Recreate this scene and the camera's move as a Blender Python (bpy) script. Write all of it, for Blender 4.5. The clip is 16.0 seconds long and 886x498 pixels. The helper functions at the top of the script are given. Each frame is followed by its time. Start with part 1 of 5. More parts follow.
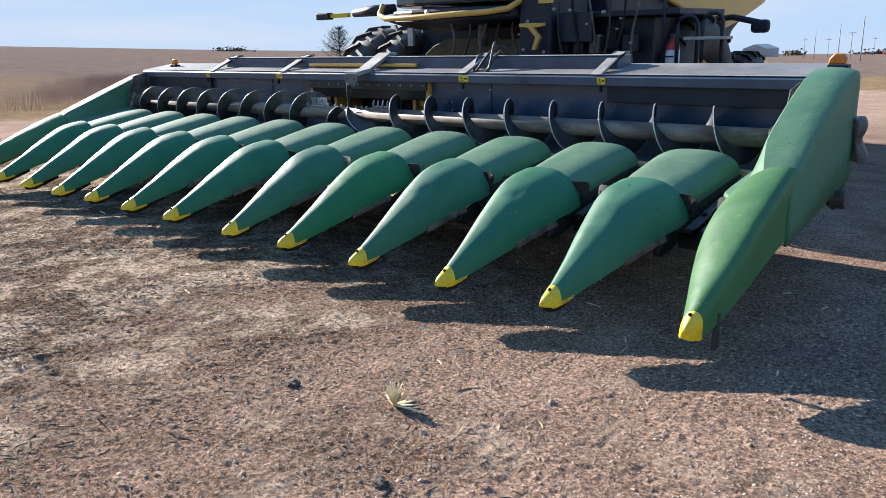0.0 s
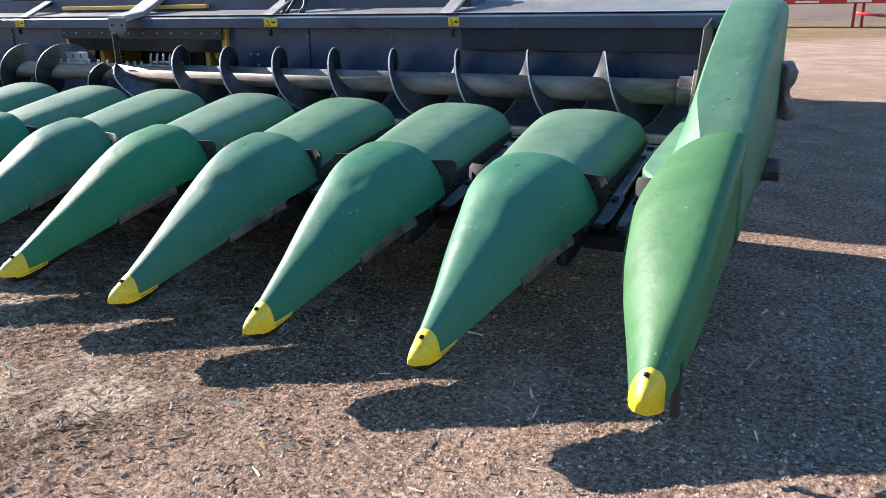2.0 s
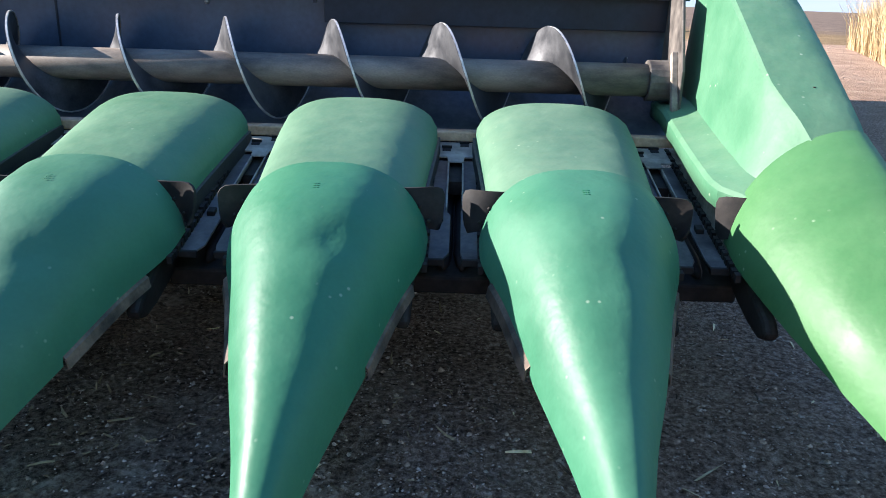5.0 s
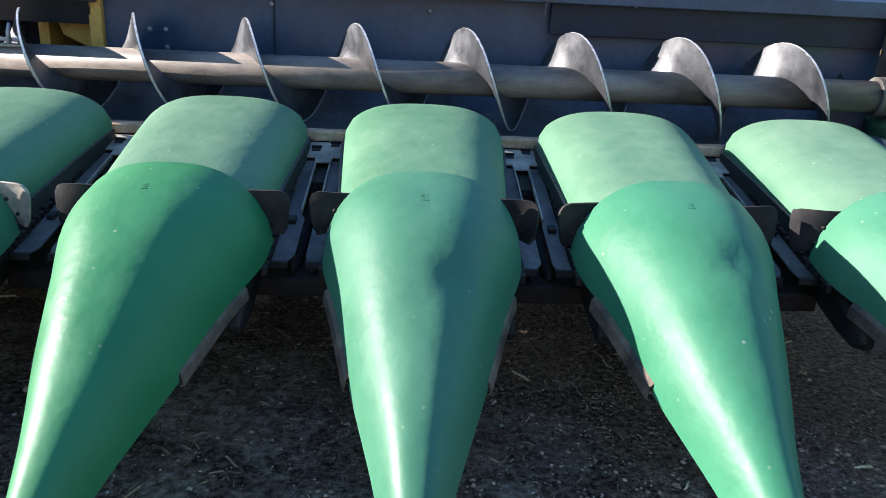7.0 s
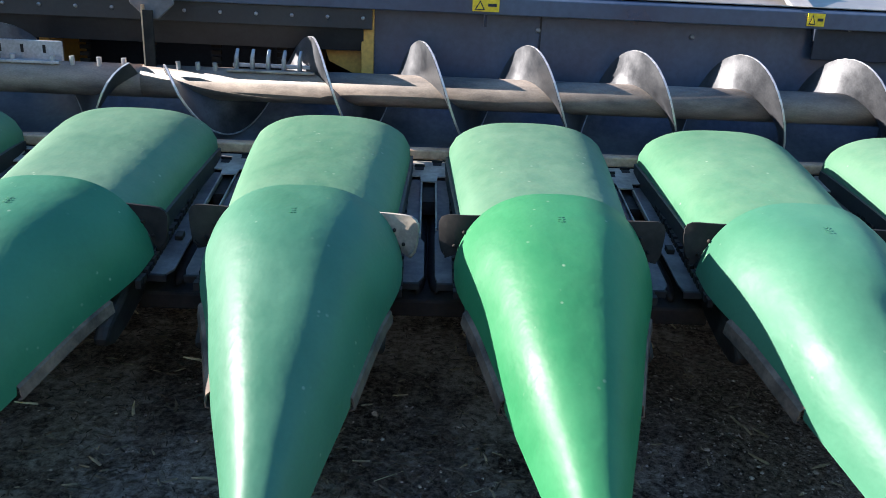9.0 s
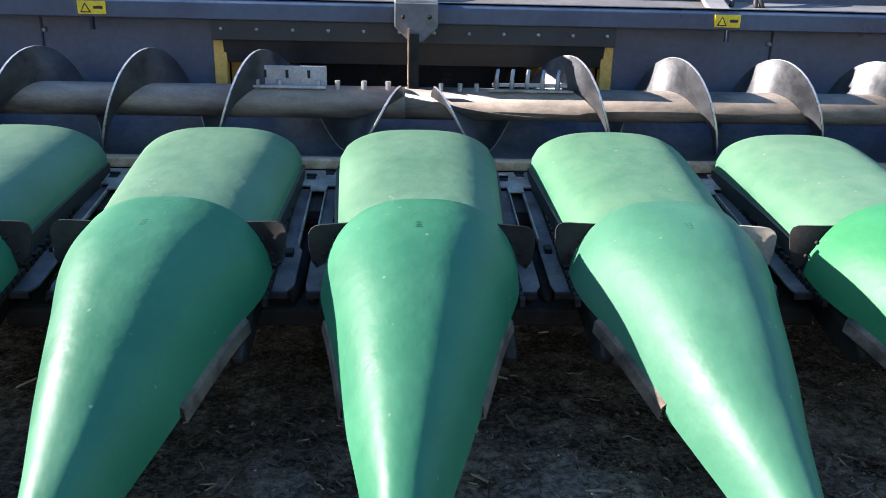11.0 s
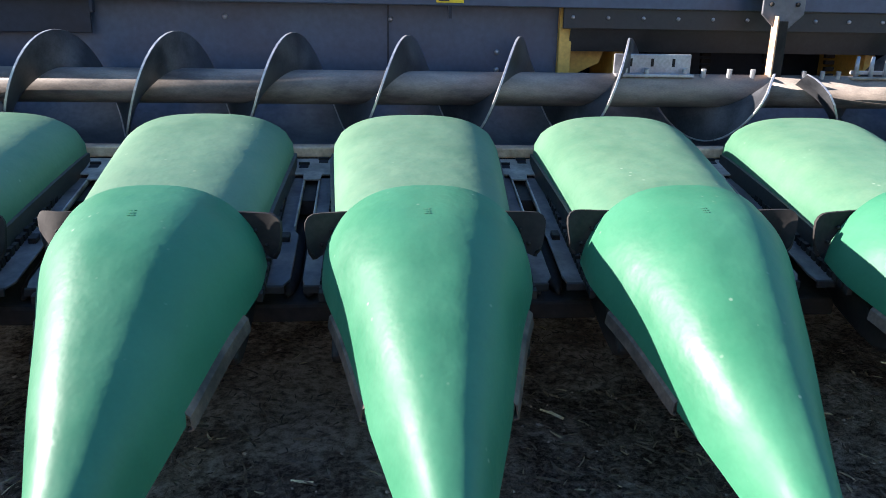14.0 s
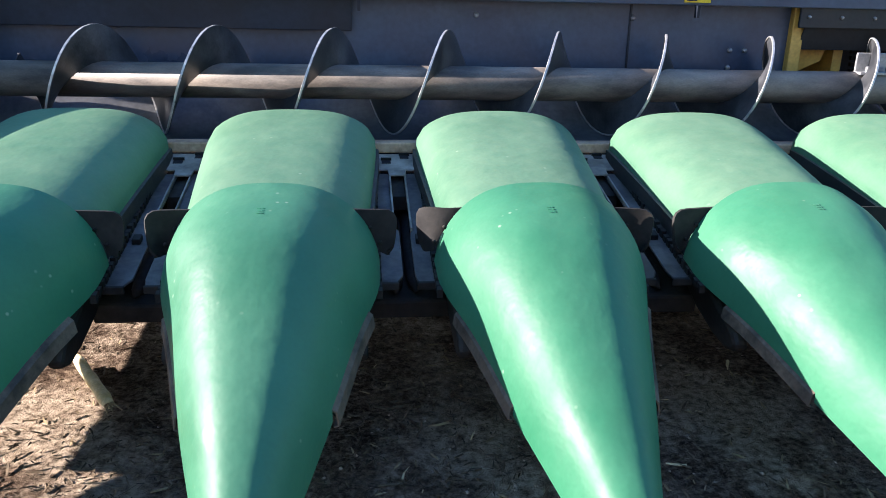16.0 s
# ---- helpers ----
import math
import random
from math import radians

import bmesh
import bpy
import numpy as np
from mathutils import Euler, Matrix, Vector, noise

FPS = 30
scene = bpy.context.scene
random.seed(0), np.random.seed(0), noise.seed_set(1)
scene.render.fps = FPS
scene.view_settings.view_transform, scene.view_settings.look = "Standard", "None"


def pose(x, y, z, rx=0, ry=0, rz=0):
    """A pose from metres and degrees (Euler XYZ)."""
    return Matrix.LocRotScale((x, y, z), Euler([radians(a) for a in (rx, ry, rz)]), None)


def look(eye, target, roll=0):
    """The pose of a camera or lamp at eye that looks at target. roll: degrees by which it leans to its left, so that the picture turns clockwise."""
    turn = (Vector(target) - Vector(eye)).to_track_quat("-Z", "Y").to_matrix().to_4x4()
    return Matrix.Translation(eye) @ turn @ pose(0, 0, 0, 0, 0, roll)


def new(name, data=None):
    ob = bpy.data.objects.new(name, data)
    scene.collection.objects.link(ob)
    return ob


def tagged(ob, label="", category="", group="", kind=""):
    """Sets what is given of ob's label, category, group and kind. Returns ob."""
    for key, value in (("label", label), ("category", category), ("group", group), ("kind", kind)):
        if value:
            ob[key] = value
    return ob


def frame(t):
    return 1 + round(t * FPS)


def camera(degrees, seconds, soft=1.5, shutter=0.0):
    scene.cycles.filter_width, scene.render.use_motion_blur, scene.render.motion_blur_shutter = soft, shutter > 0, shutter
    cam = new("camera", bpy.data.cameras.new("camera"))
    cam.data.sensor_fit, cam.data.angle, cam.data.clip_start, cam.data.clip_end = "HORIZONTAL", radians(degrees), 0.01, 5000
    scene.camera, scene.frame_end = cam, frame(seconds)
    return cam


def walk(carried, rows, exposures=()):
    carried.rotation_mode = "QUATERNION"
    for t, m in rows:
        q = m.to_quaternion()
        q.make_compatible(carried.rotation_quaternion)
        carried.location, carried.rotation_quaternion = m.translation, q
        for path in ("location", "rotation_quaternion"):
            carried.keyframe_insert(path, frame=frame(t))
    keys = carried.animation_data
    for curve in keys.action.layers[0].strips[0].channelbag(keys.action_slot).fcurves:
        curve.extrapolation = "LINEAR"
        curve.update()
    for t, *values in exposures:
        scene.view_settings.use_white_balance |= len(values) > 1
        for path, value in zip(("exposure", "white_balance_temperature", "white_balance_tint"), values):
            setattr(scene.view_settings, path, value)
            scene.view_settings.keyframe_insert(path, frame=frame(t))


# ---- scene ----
cam = camera(59.2, 16.0, 0.9)
PATH = [
    (0, (6.034, -3.309, 1.668), (4.763, -1.853, 1.152), -1.4),
    (0.5, (5.836, -3.114, 1.633), (4.597, -1.637, 1.101), -1.5),
    (1, (5.585, -2.855, 1.616), (4.42, -1.328, 1.057), -1.5),
    (1.5, (5.338, -2.434, 1.568), (4.292, -0.836, 0.975), -1.5),
    (2, (5.074, -2.071, 1.511), (4.178, -0.398, 0.881), -1.4),
    (2.5, (4.784, -1.787, 1.474), (4.06, -0.046, 0.807), -1.2),
    (3, (4.507, -1.504, 1.431), (3.951, 0.283, 0.725), -0.8),
    (3.2, (4.393, -1.418, 1.428), (3.9, 0.384, 0.714), -0.6),
    (5.3, (3.229, -1.133, 1.324), (3.253, 0.762, 0.684), 2.1),
    (5.5, (3.087, -1.156, 1.337), (3.136, 0.738, 0.695), 2.4),
    (6, (2.769, -1.195, 1.35), (2.855, 0.696, 0.705), 2.8),
    (6.5, (2.511, -1.157, 1.325), (2.605, 0.737, 0.689), 2.8),
    (7, (2.239, -1.108, 1.347), (2.329, 0.782, 0.701), 2.8),
    (7.5, (1.929, -1.159, 1.361), (2.01, 0.734, 0.719), 2.7),
    (8, (1.642, -1.198, 1.372), (1.713, 0.697, 0.736), 2.7),
    (8.5, (1.361, -1.14, 1.357), (1.433, 0.756, 0.725), 3),
    (9, (1.109, -1.103, 1.383), (1.174, 0.793, 0.75), 2.6),
    (9.5, (0.804, -1.125, 1.376), (0.869, 0.773, 0.748), 1.9),
    (9.7, (0.677, -1.144, 1.391), (0.741, 0.752, 0.758), 1.6),
    (11.8, (-0.469, -1.093, 1.355), (-0.324, 0.814, 0.771), 1.4),
    (12, (-0.563, -1.086, 1.349), (-0.413, 0.821, 0.766), 1.4),
    (12.5, (-0.827, -0.998, 1.333), (-0.672, 0.908, 0.747), 1.3),
    (13, (-1.092, -0.961, 1.324), (-0.936, 0.944, 0.733), 1.4),
    (13.5, (-1.417, -0.999, 1.326), (-1.263, 0.9, 0.718), 1.3),
    (14, (-1.657, -0.983, 1.317), (-1.498, 0.914, 0.703), 1.1),
    (14.5, (-1.926, -0.891, 1.319), (-1.753, 1.001, 0.692), 1.1),
    (15, (-2.219, -0.898, 1.318), (-2.031, 0.99, 0.686), 1),
    (15.5, (-2.54, -0.965, 1.347), (-2.336, 0.92, 0.709), 1.2),
    (16, (-2.8, -0.971, 1.337), (-2.592, 0.913, 0.699), 1.4),
]
walk(cam, [(t, look(e, g, r)) for t, e, g, r in PATH], [(0.0, 1.95, 6100, 14), (3.0, 2.34, 6100, 15), (5.5, 2.34, 6100, 15), (9.5, 2.34, 6100, 15), (12.0, 2.44, 6150, 18), (16.0, 2.44, 6150, 18)])
# ---- world, sun ----
SUN_EL, SUN_DIR = radians(22.3), Vector((-0.995, 0.095, 0)).normalized()
world = bpy.data.worlds.new("sky")
scene.world = world
world.use_nodes = True
wn, wl = world.node_tree.nodes, world.node_tree.links
sky = wn.new("ShaderNodeTexSky")
sky.sky_type, sky.sun_disc, sky.sun_elevation = "NISHITA", False, SUN_EL
sky.sun_rotation = math.atan2(SUN_DIR.x, SUN_DIR.y)
sky.air_density, sky.dust_density, sky.ozone_density = 1.0, 0.15, 1.5
wn["Background"].inputs["Strength"].default_value = 0.082
tint = wn.new("ShaderNodeMix")
tint.data_type, tint.blend_type = "RGBA", "MULTIPLY"
tint.inputs["Factor"].default_value, tint.inputs["B"].default_value = 1.0, (0.62, 0.91, 1.30, 1)
wl.new(sky.outputs[0], tint.inputs["A"])
# thin high cloud
wco, wmap, cloud, veil, sheet = (wn.new("ShaderNode" + k) for k in ("TexCoord", "Mapping", "TexNoise", "MapRange", "Mix"))
wmap.inputs["Scale"].default_value = (1.0, 1.0, 7.0)
cloud.inputs["Scale"].default_value, cloud.inputs["Detail"].default_value, cloud.inputs["Roughness"].default_value = 2.2, 7, 0.55
veil.inputs["From Min"].default_value, veil.inputs["From Max"].default_value, veil.inputs["To Max"].default_value = 0.40, 0.72, 0.95
veil.inputs["To Min"].default_value = 0.25
sheet.data_type = "RGBA"
sheet.inputs["B"].default_value = (2.35, 2.52, 2.68, 1)
wl.new(wco.outputs["Generated"], wmap.inputs["Vector"])
wl.new(wmap.outputs[0], cloud.inputs["Vector"])
wl.new(cloud.outputs["Fac"], veil.inputs["Value"])
haze, low, thin = (wn.new("ShaderNode" + k) for k in ("SeparateXYZ", "MapRange", "Math"))
low.inputs["From Min"].default_value, low.inputs["From Max"].default_value = 0.12, 0.40
low.inputs["To Min"].default_value, low.inputs["To Max"].default_value = 1.0, 0.0
thin.operation = "MULTIPLY"
wl.new(wco.outputs["Generated"], haze.inputs[0])
wl.new(haze.outputs["Z"], low.inputs["Value"])
wl.new(veil.outputs[0], thin.inputs[0])
wl.new(low.outputs[0], thin.inputs[1])
wl.new(thin.outputs[0], sheet.inputs["Factor"])
soft_cap = wn.new("ShaderNodeVectorMath")
soft_cap.operation = "MINIMUM"
soft_cap.inputs[1].default_value = (1.5, 2.15, 2.85)
wl.new(tint.outputs["Result"], soft_cap.inputs[0])
wl.new(soft_cap.outputs[0], sheet.inputs["A"])
wl.new(sheet.outputs["Result"], wn["Background"].inputs["Color"])
sun_data = bpy.data.lights.new("sun", "SUN")
sun_data.energy, sun_data.angle, sun_data.color = 4.15, radians(0.5), (1.0, 0.92, 0.80)
sun = new("sun", sun_data)
to_sun = SUN_DIR * math.cos(SUN_EL) + Vector((0, 0, math.sin(SUN_EL)))
sun.matrix_basis = look(to_sun * 40, (0, 0, 0))


# ---- materials ----
def mat(name, a, b, rough=0.6, metal=0.0, scale=6.0, grain=60.0, bump=0.1, dust=None, dust_amount=0.0, spread=0.0, rough_var=0.12, stretch=(1, 1, 1), spec=0.5, tip=0.004, speckle=0.14, specks=0.0, chalk=0.0, wavy=0.0):
    """Two tones mixed by a broad noise, a fine grain that shifts value and roughness, a bump, and dust on faces that look up."""
    m = bpy.data.materials.new(name)
    m.use_nodes = True
    n, l = m.node_tree.nodes, m.node_tree.links
    p = n["Principled BSDF"]
    co = n.new("ShaderNodeTexCoord")
    mp = n.new("ShaderNodeMapping")
    mp.inputs["Scale"].default_value = stretch
    l.new(co.outputs["Object"], mp.inputs["Vector"])
    big = n.new("ShaderNodeTexNoise")
    big.inputs["Scale"].default_value, big.inputs["Detail"].default_value, big.inputs["Roughness"].default_value = scale, 6, 0.62
    fine = n.new("ShaderNodeTexNoise")
    fine.inputs["Scale"].default_value, fine.inputs["Detail"].default_value = grain, 4
    for t in (big, fine):
        l.new(mp.outputs[0], t.inputs["Vector"])
    ramp = n.new("ShaderNodeValToRGB")
    ramp.color_ramp.elements[0].position, ramp.color_ramp.elements[1].position = 0.36, 0.66
    ramp.color_ramp.elements[0].color, ramp.color_ramp.elements[1].color = (*a, 1), (*b, 1)
    l.new(big.outputs["Fac"], ramp.inputs["Fac"])
    hsv = n.new("ShaderNodeHueSaturation")
    val = n.new("ShaderNodeMapRange")
    val.inputs["From Min"].default_value, val.inputs["From Max"].default_value = 0.3, 0.7
    val.inputs["To Min"].default_value, val.inputs["To Max"].default_value = 1 - speckle, 1 + speckle
    l.new(fine.outputs["Fac"], val.inputs["Value"])
    l.new(val.outputs[0], hsv.inputs["Value"])
    l.new(ramp.outputs[0], hsv.inputs["Color"])
    colour = hsv.outputs[0]
    if spread:
        info = n.new("ShaderNodeObjectInfo")
        sat = n.new("ShaderNodeMapRange")
        sat.inputs["To Min"].default_value, sat.inputs["To Max"].default_value = 1 - spread, 1 + spread * 0.6
        l.new(info.outputs["Random"], sat.inputs["Value"])
        l.new(sat.outputs[0], hsv.inputs["Saturation"])
    if dust:
        geo = n.new("ShaderNodeNewGeometry")
        sep = n.new("ShaderNodeSeparateXYZ")
        l.new(geo.outputs["Normal"], sep.inputs[0])
        up = n.new("ShaderNodeMapRange")
        up.inputs["From Min"].default_value, up.inputs["From Max"].default_value = 0.1, 1.0
        up.inputs["To Max"].default_value = dust_amount
        l.new(sep.outputs["Z"], up.inputs["Value"])
        patch = n.new("ShaderNodeTexNoise")
        patch.inputs["Scale"].default_value, patch.inputs["Detail"].default_value = scale * 5, 8
        l.new(mp.outputs[0], patch.inputs["Vector"])
        mul = n.new("ShaderNodeMath")
        mul.operation = "MULTIPLY"
        l.new(up.outputs[0], mul.inputs[0])
        l.new(patch.outputs["Fac"], mul.inputs[1])
        mix = n.new("ShaderNodeMix")
        mix.data_type = "RGBA"
        l.new(mul.outputs[0], mix.inputs["Factor"])
        l.new(colour, mix.inputs["A"])
        mix.inputs["B"].default_value = (*dust, 1)
        colour = mix.outputs["Result"]
    if specks:
        # pale chips and scuffs, gathered in patches
        cell = n.new("ShaderNodeTexVoronoi")
        cell.inputs["Scale"].default_value = 26
        l.new(mp.outputs[0], cell.inputs["Vector"])
        chip, gate, both, scuff = (n.new("ShaderNode" + k) for k in ("MapRange", "MapRange", "Math", "Mix"))
        chip.inputs["From Min"].default_value, chip.inputs["From Max"].default_value = 0.16, 0.06
        gate.inputs["From Min"].default_value, gate.inputs["From Max"].default_value, gate.inputs["To Max"].default_value = 0.56, 0.66, specks
        both.operation = "MULTIPLY"
        patchy = n.new("ShaderNodeTexNoise")
        patchy.inputs["Scale"].default_value, patchy.inputs["Detail"].default_value = 9, 3
        l.new(mp.outputs[0], patchy.inputs["Vector"])
        l.new(cell.outputs["Distance"], chip.inputs["Value"])
        l.new(patchy.outputs["Fac"], gate.inputs["Value"])
        l.new(chip.outputs[0], both.inputs[0])
        l.new(gate.outputs[0], both.inputs[1])
        scuff.data_type = "RGBA"
        scuff.inputs["B"].default_value = (0.42, 0.48, 0.36, 1)
        l.new(both.outputs[0], scuff.inputs["Factor"])
        l.new(colour, scuff.inputs["A"])
        colour = scuff.outputs["Result"]
    l.new(colour, p.inputs["Base Color"])
    rr = n.new("ShaderNodeMapRange")
    rr.inputs["From Min"].default_value, rr.inputs["From Max"].default_value = 0.3, 0.7
    rr.inputs["To Min"].default_value, rr.inputs["To Max"].default_value = max(0.03, rough - rough_var), min(1, rough + rough_var)
    l.new(big.outputs["Fac"], rr.inputs["Value"])
    l.new(rr.outputs[0], p.inputs["Roughness"])
    p.inputs["Diffuse Roughness"].default_value = chalk
    p.inputs["Metallic"].default_value, p.inputs["Specular IOR Level"].default_value = metal, spec
    if bump:
        bp = n.new("ShaderNodeBump")
        bp.inputs["Strength"].default_value, bp.inputs["Distance"].default_value = bump, tip
        l.new(fine.outputs["Fac"], bp.inputs["Height"])
        l.new(bp.outputs[0], p.inputs["Normal"])
        if wavy:
            # slow unevenness of moulded sheet
            slow, sag = n.new("ShaderNodeTexNoise"), n.new("ShaderNodeBump")
            slow.inputs["Scale"].default_value, slow.inputs["Detail"].default_value, slow.inputs["Roughness"].default_value = 11, 3, 0.5
            l.new(co.outputs["Object"], slow.inputs["Vector"])
            sag.inputs["Strength"].default_value, sag.inputs["Distance"].default_value = wavy, 0.02
            l.new(slow.outputs["Fac"], sag.inputs["Height"])
            l.new(sag.outputs[0], bp.inputs["Normal"])
    return m


DUST = (0.42, 0.36, 0.26)
GREEN = mat("green_poly", (0.024, 0.134, 0.069), (0.036, 0.164, 0.088), 0.50, 0, 3.0, 90, 0.012, DUST, 0.03, 0.14, speckle=0.03, spec=0.24, chalk=0.35, wavy=0.20, specks=0.42)
GREEN_NEW = mat("green_poly_brighter", (0.021, 0.146, 0.056), (0.032, 0.178, 0.072), 0.50, 0, 3.0, 90, 0.012, DUST, 0.03, speckle=0.03, spec=0.24, chalk=0.35, wavy=0.20, specks=0.42)
GREEN_END = mat("green_poly_yellowed", (0.038, 0.124, 0.043), (0.056, 0.156, 0.058), 0.50, 0, 3.0, 90, 0.012, DUST, 0.05, speckle=0.03, spec=0.24, chalk=0.35, wavy=0.20, specks=0.42)
GREEN_HOOD = mat("green_poly_faded", (0.050, 0.144, 0.082), (0.076, 0.176, 0.104), 0.60, 0, 3.5, 90, 0.012, (0.52, 0.50, 0.32), 0.12, 0.12, speckle=0.04, spec=0.24, chalk=0.35, wavy=0.20, specks=0.35)
YELLOW = mat("yellow_paint", (0.62, 0.42, 0.005), (0.72, 0.52, 0.01), 0.4, 0, 8, 80, 0.05, DUST, 0.15)
CAT_YELLOW = mat("ochre_machine_paint", (0.52, 0.30, 0.055), (0.60, 0.36, 0.075), 0.42, 0, 3, 60, 0.04, DUST, 0.3)
# dusty ochre paint with the cab's shade mixed into the colour
SHADED_OCHRE = mat("dusty_ochre_in_shade", (0.050, 0.037, 0.017), (0.105, 0.078, 0.036), 0.7, 0, 5, 40, 0.1, DUST, 0.2)
BLACK_PAINT = mat("black_machine_paint", (0.008, 0.012, 0.020), (0.020, 0.026, 0.040), 0.5, 0, 4, 50, 0.06, DUST, 0.06, spec=0.3)
WALL_PAINT = mat("dark_blue_grey_sheet", (0.022, 0.038, 0.072), (0.050, 0.074, 0.118), 0.36, 0, 2.2, 40, 0.05, DUST, 0.05, spec=0.5)
TOP_SHEET = mat("dusty_grey_sheet", (0.085, 0.085, 0.095), (0.17, 0.165, 0.17), 0.5, 0, 2.5, 40, 0.08, DUST, 0.28)
# dusty bare steel; its pale tone also paints sun-caught rims
DUST_AND_GLINT = mat("dusty_steel_and_sun_glint", (0.20, 0.19, 0.185), (0.36, 0.345, 0.33), 0.55, 0.1, 6, 60, 0.08, DUST, 0.45)
RUBBER = mat("black_rubber", (0.012, 0.012, 0.013), (0.028, 0.027, 0.027), 0.62, 0, 9, 70, 0.12, DUST, 0.25)
STEEL = mat("worn_dull_steel", (0.085, 0.074, 0.066), (0.270, 0.225, 0.185), 0.52, 0.05, 3, 120, 0.08, None, 0, 0, 0.10, (1, 3, 3), spec=0.2)
FLIGHT = mat("polished_flighting_steel", (0.028, 0.030, 0.035), (0.082, 0.084, 0.090), 0.42, 0.35, 9, 120, 0.06)
ZINC = mat("galvanised_steel", (0.24, 0.24, 0.25), (0.38, 0.38, 0.38), 0.45, 0.5, 12, 90, 0.05)
DECK = mat("grimy_deck_steel", (0.12, 0.100, 0.082), (0.400, 0.345, 0.280), 0.65, 0.0, 9, 60, 0.15, DUST, 0.30, spec=0.3)
GRIME = mat("grimy_worn_plate", (0.048, 0.043, 0.040), (0.150, 0.132, 0.116), 0.55, 0.1, 9, 60, 0.15, spec=0.3)
RUBBED = mat("rubbed_bright_steel_edge", (0.36, 0.35, 0.34), (0.56, 0.54, 0.51), 0.36, 0.45, 30, 90, 0.05)
GREEN_RAMP = mat("green_poly_sun_bleached", (0.050, 0.150, 0.082), (0.075, 0.182, 0.106), 0.54, 0, 3.5, 90, 0.012, (0.52, 0.50, 0.32), 0.12, speckle=0.04, spec=0.24, chalk=0.35, wavy=0.20, specks=0.5)
DARK_IRON = mat("greasy_dark_iron", (0.007, 0.006, 0.006), (0.030, 0.025, 0.021), 0.75, 0.0, 10, 60, 0.2, DUST, 0.08, spec=0.2)
TROUGH = mat("worn_trough_steel", (0.050, 0.053, 0.062), (0.155, 0.155, 0.160), 0.5, 0.2, 3.5, 50, 0.06)
FLAP = mat("dusty_flap_rubber", (0.008, 0.008, 0.009), (0.032, 0.028, 0.025), 0.7, 0, 9, 70, 0.15, spec=0.2)
STRIP = mat("scuffed_strip", (0.045, 0.036, 0.030), (0.165, 0.122, 0.090), 0.7, 0, 12, 90, 0.15, spec=0.2)
RAIL = mat("rubbed_tan_steel", (0.36, 0.215, 0.125), (0.58, 0.39, 0.25), 0.65, 0.0, 14, 80, 0.15, spec=0.2)
ORANGE = mat("orange_lamp_plastic", (0.50, 0.13, 0.015), (0.62, 0.19, 0.02), 0.35, 0, 12, 60, 0.03)
RED = mat("red_paint", (0.42, 0.02, 0.02), (0.50, 0.035, 0.03), 0.35, 0, 6, 60, 0.03)
WHITE = mat("white_label", (0.70, 0.70, 0.68), (0.80, 0.80, 0.78), 0.5, 0, 9, 60, 0.02)
STRAW = mat("dry_straw", (0.22, 0.155, 0.085), (0.44, 0.33, 0.19), 0.85, 0, 20, 90, 0.2, spec=0.1)
OLD_CHAFF = mat("rotted_chaff", (0.050, 0.036, 0.024), (0.20, 0.145, 0.095), 0.9, 0, 20, 90, 0.2, spec=0.1)
HUSK = mat("dry_husk", (0.58, 0.44, 0.20), (0.78, 0.66, 0.40), 0.75, 0, 25, 120, 0.25)
BARK = mat("dark_bark", (0.05, 0.04, 0.03), (0.09, 0.07, 0.05), 0.9, 0, 4, 40, 0.3)
NEEDLE = mat("dark_needles", (0.02, 0.035, 0.02), (0.04, 0.055, 0.03), 0.8, 0, 4, 40, 0)
DRY_GRASS = mat("tan_dry_grass", (0.30, 0.215, 0.115), (0.56, 0.43, 0.25), 0.9, 0, 4, 40, 0, spec=0.1)
WEED = mat("reddish_dry_weed", (0.30, 0.165, 0.12), (0.44, 0.27, 0.20), 0.9, 0, 4, 40, 0)
SHED = mat("grey_shed_sheet", (0.28, 0.29, 0.30), (0.38, 0.38, 0.38), 0.5, 0.2, 0.5, 5, 0)
POLE = mat("weathered_pole", (0.26, 0.24, 0.23), (0.34, 0.32, 0.30), 0.85, 0, 3, 20, 0)
DARK_SOIL = mat("dark_damp_soil", (0.035, 0.025, 0.018), (0.12, 0.085, 0.058), 0.95, 0, 30, 120, 0.3)
STONE = mat("gravel_stone", (0.26, 0.168, 0.105), (0.62, 0.455, 0.32), 0.9, 0, 40, 200, 0.3, spread=0.25, spec=0.1)
GLASS = bpy.data.materials.new("cab_glass")
GLASS.use_nodes = True
GLASS.node_tree.nodes["Principled BSDF"].inputs["Base Color"].default_value = (0.02, 0.03, 0.03, 1)
GLASS.node_tree.nodes["Principled BSDF"].inputs["Roughness"].default_value = 0.03


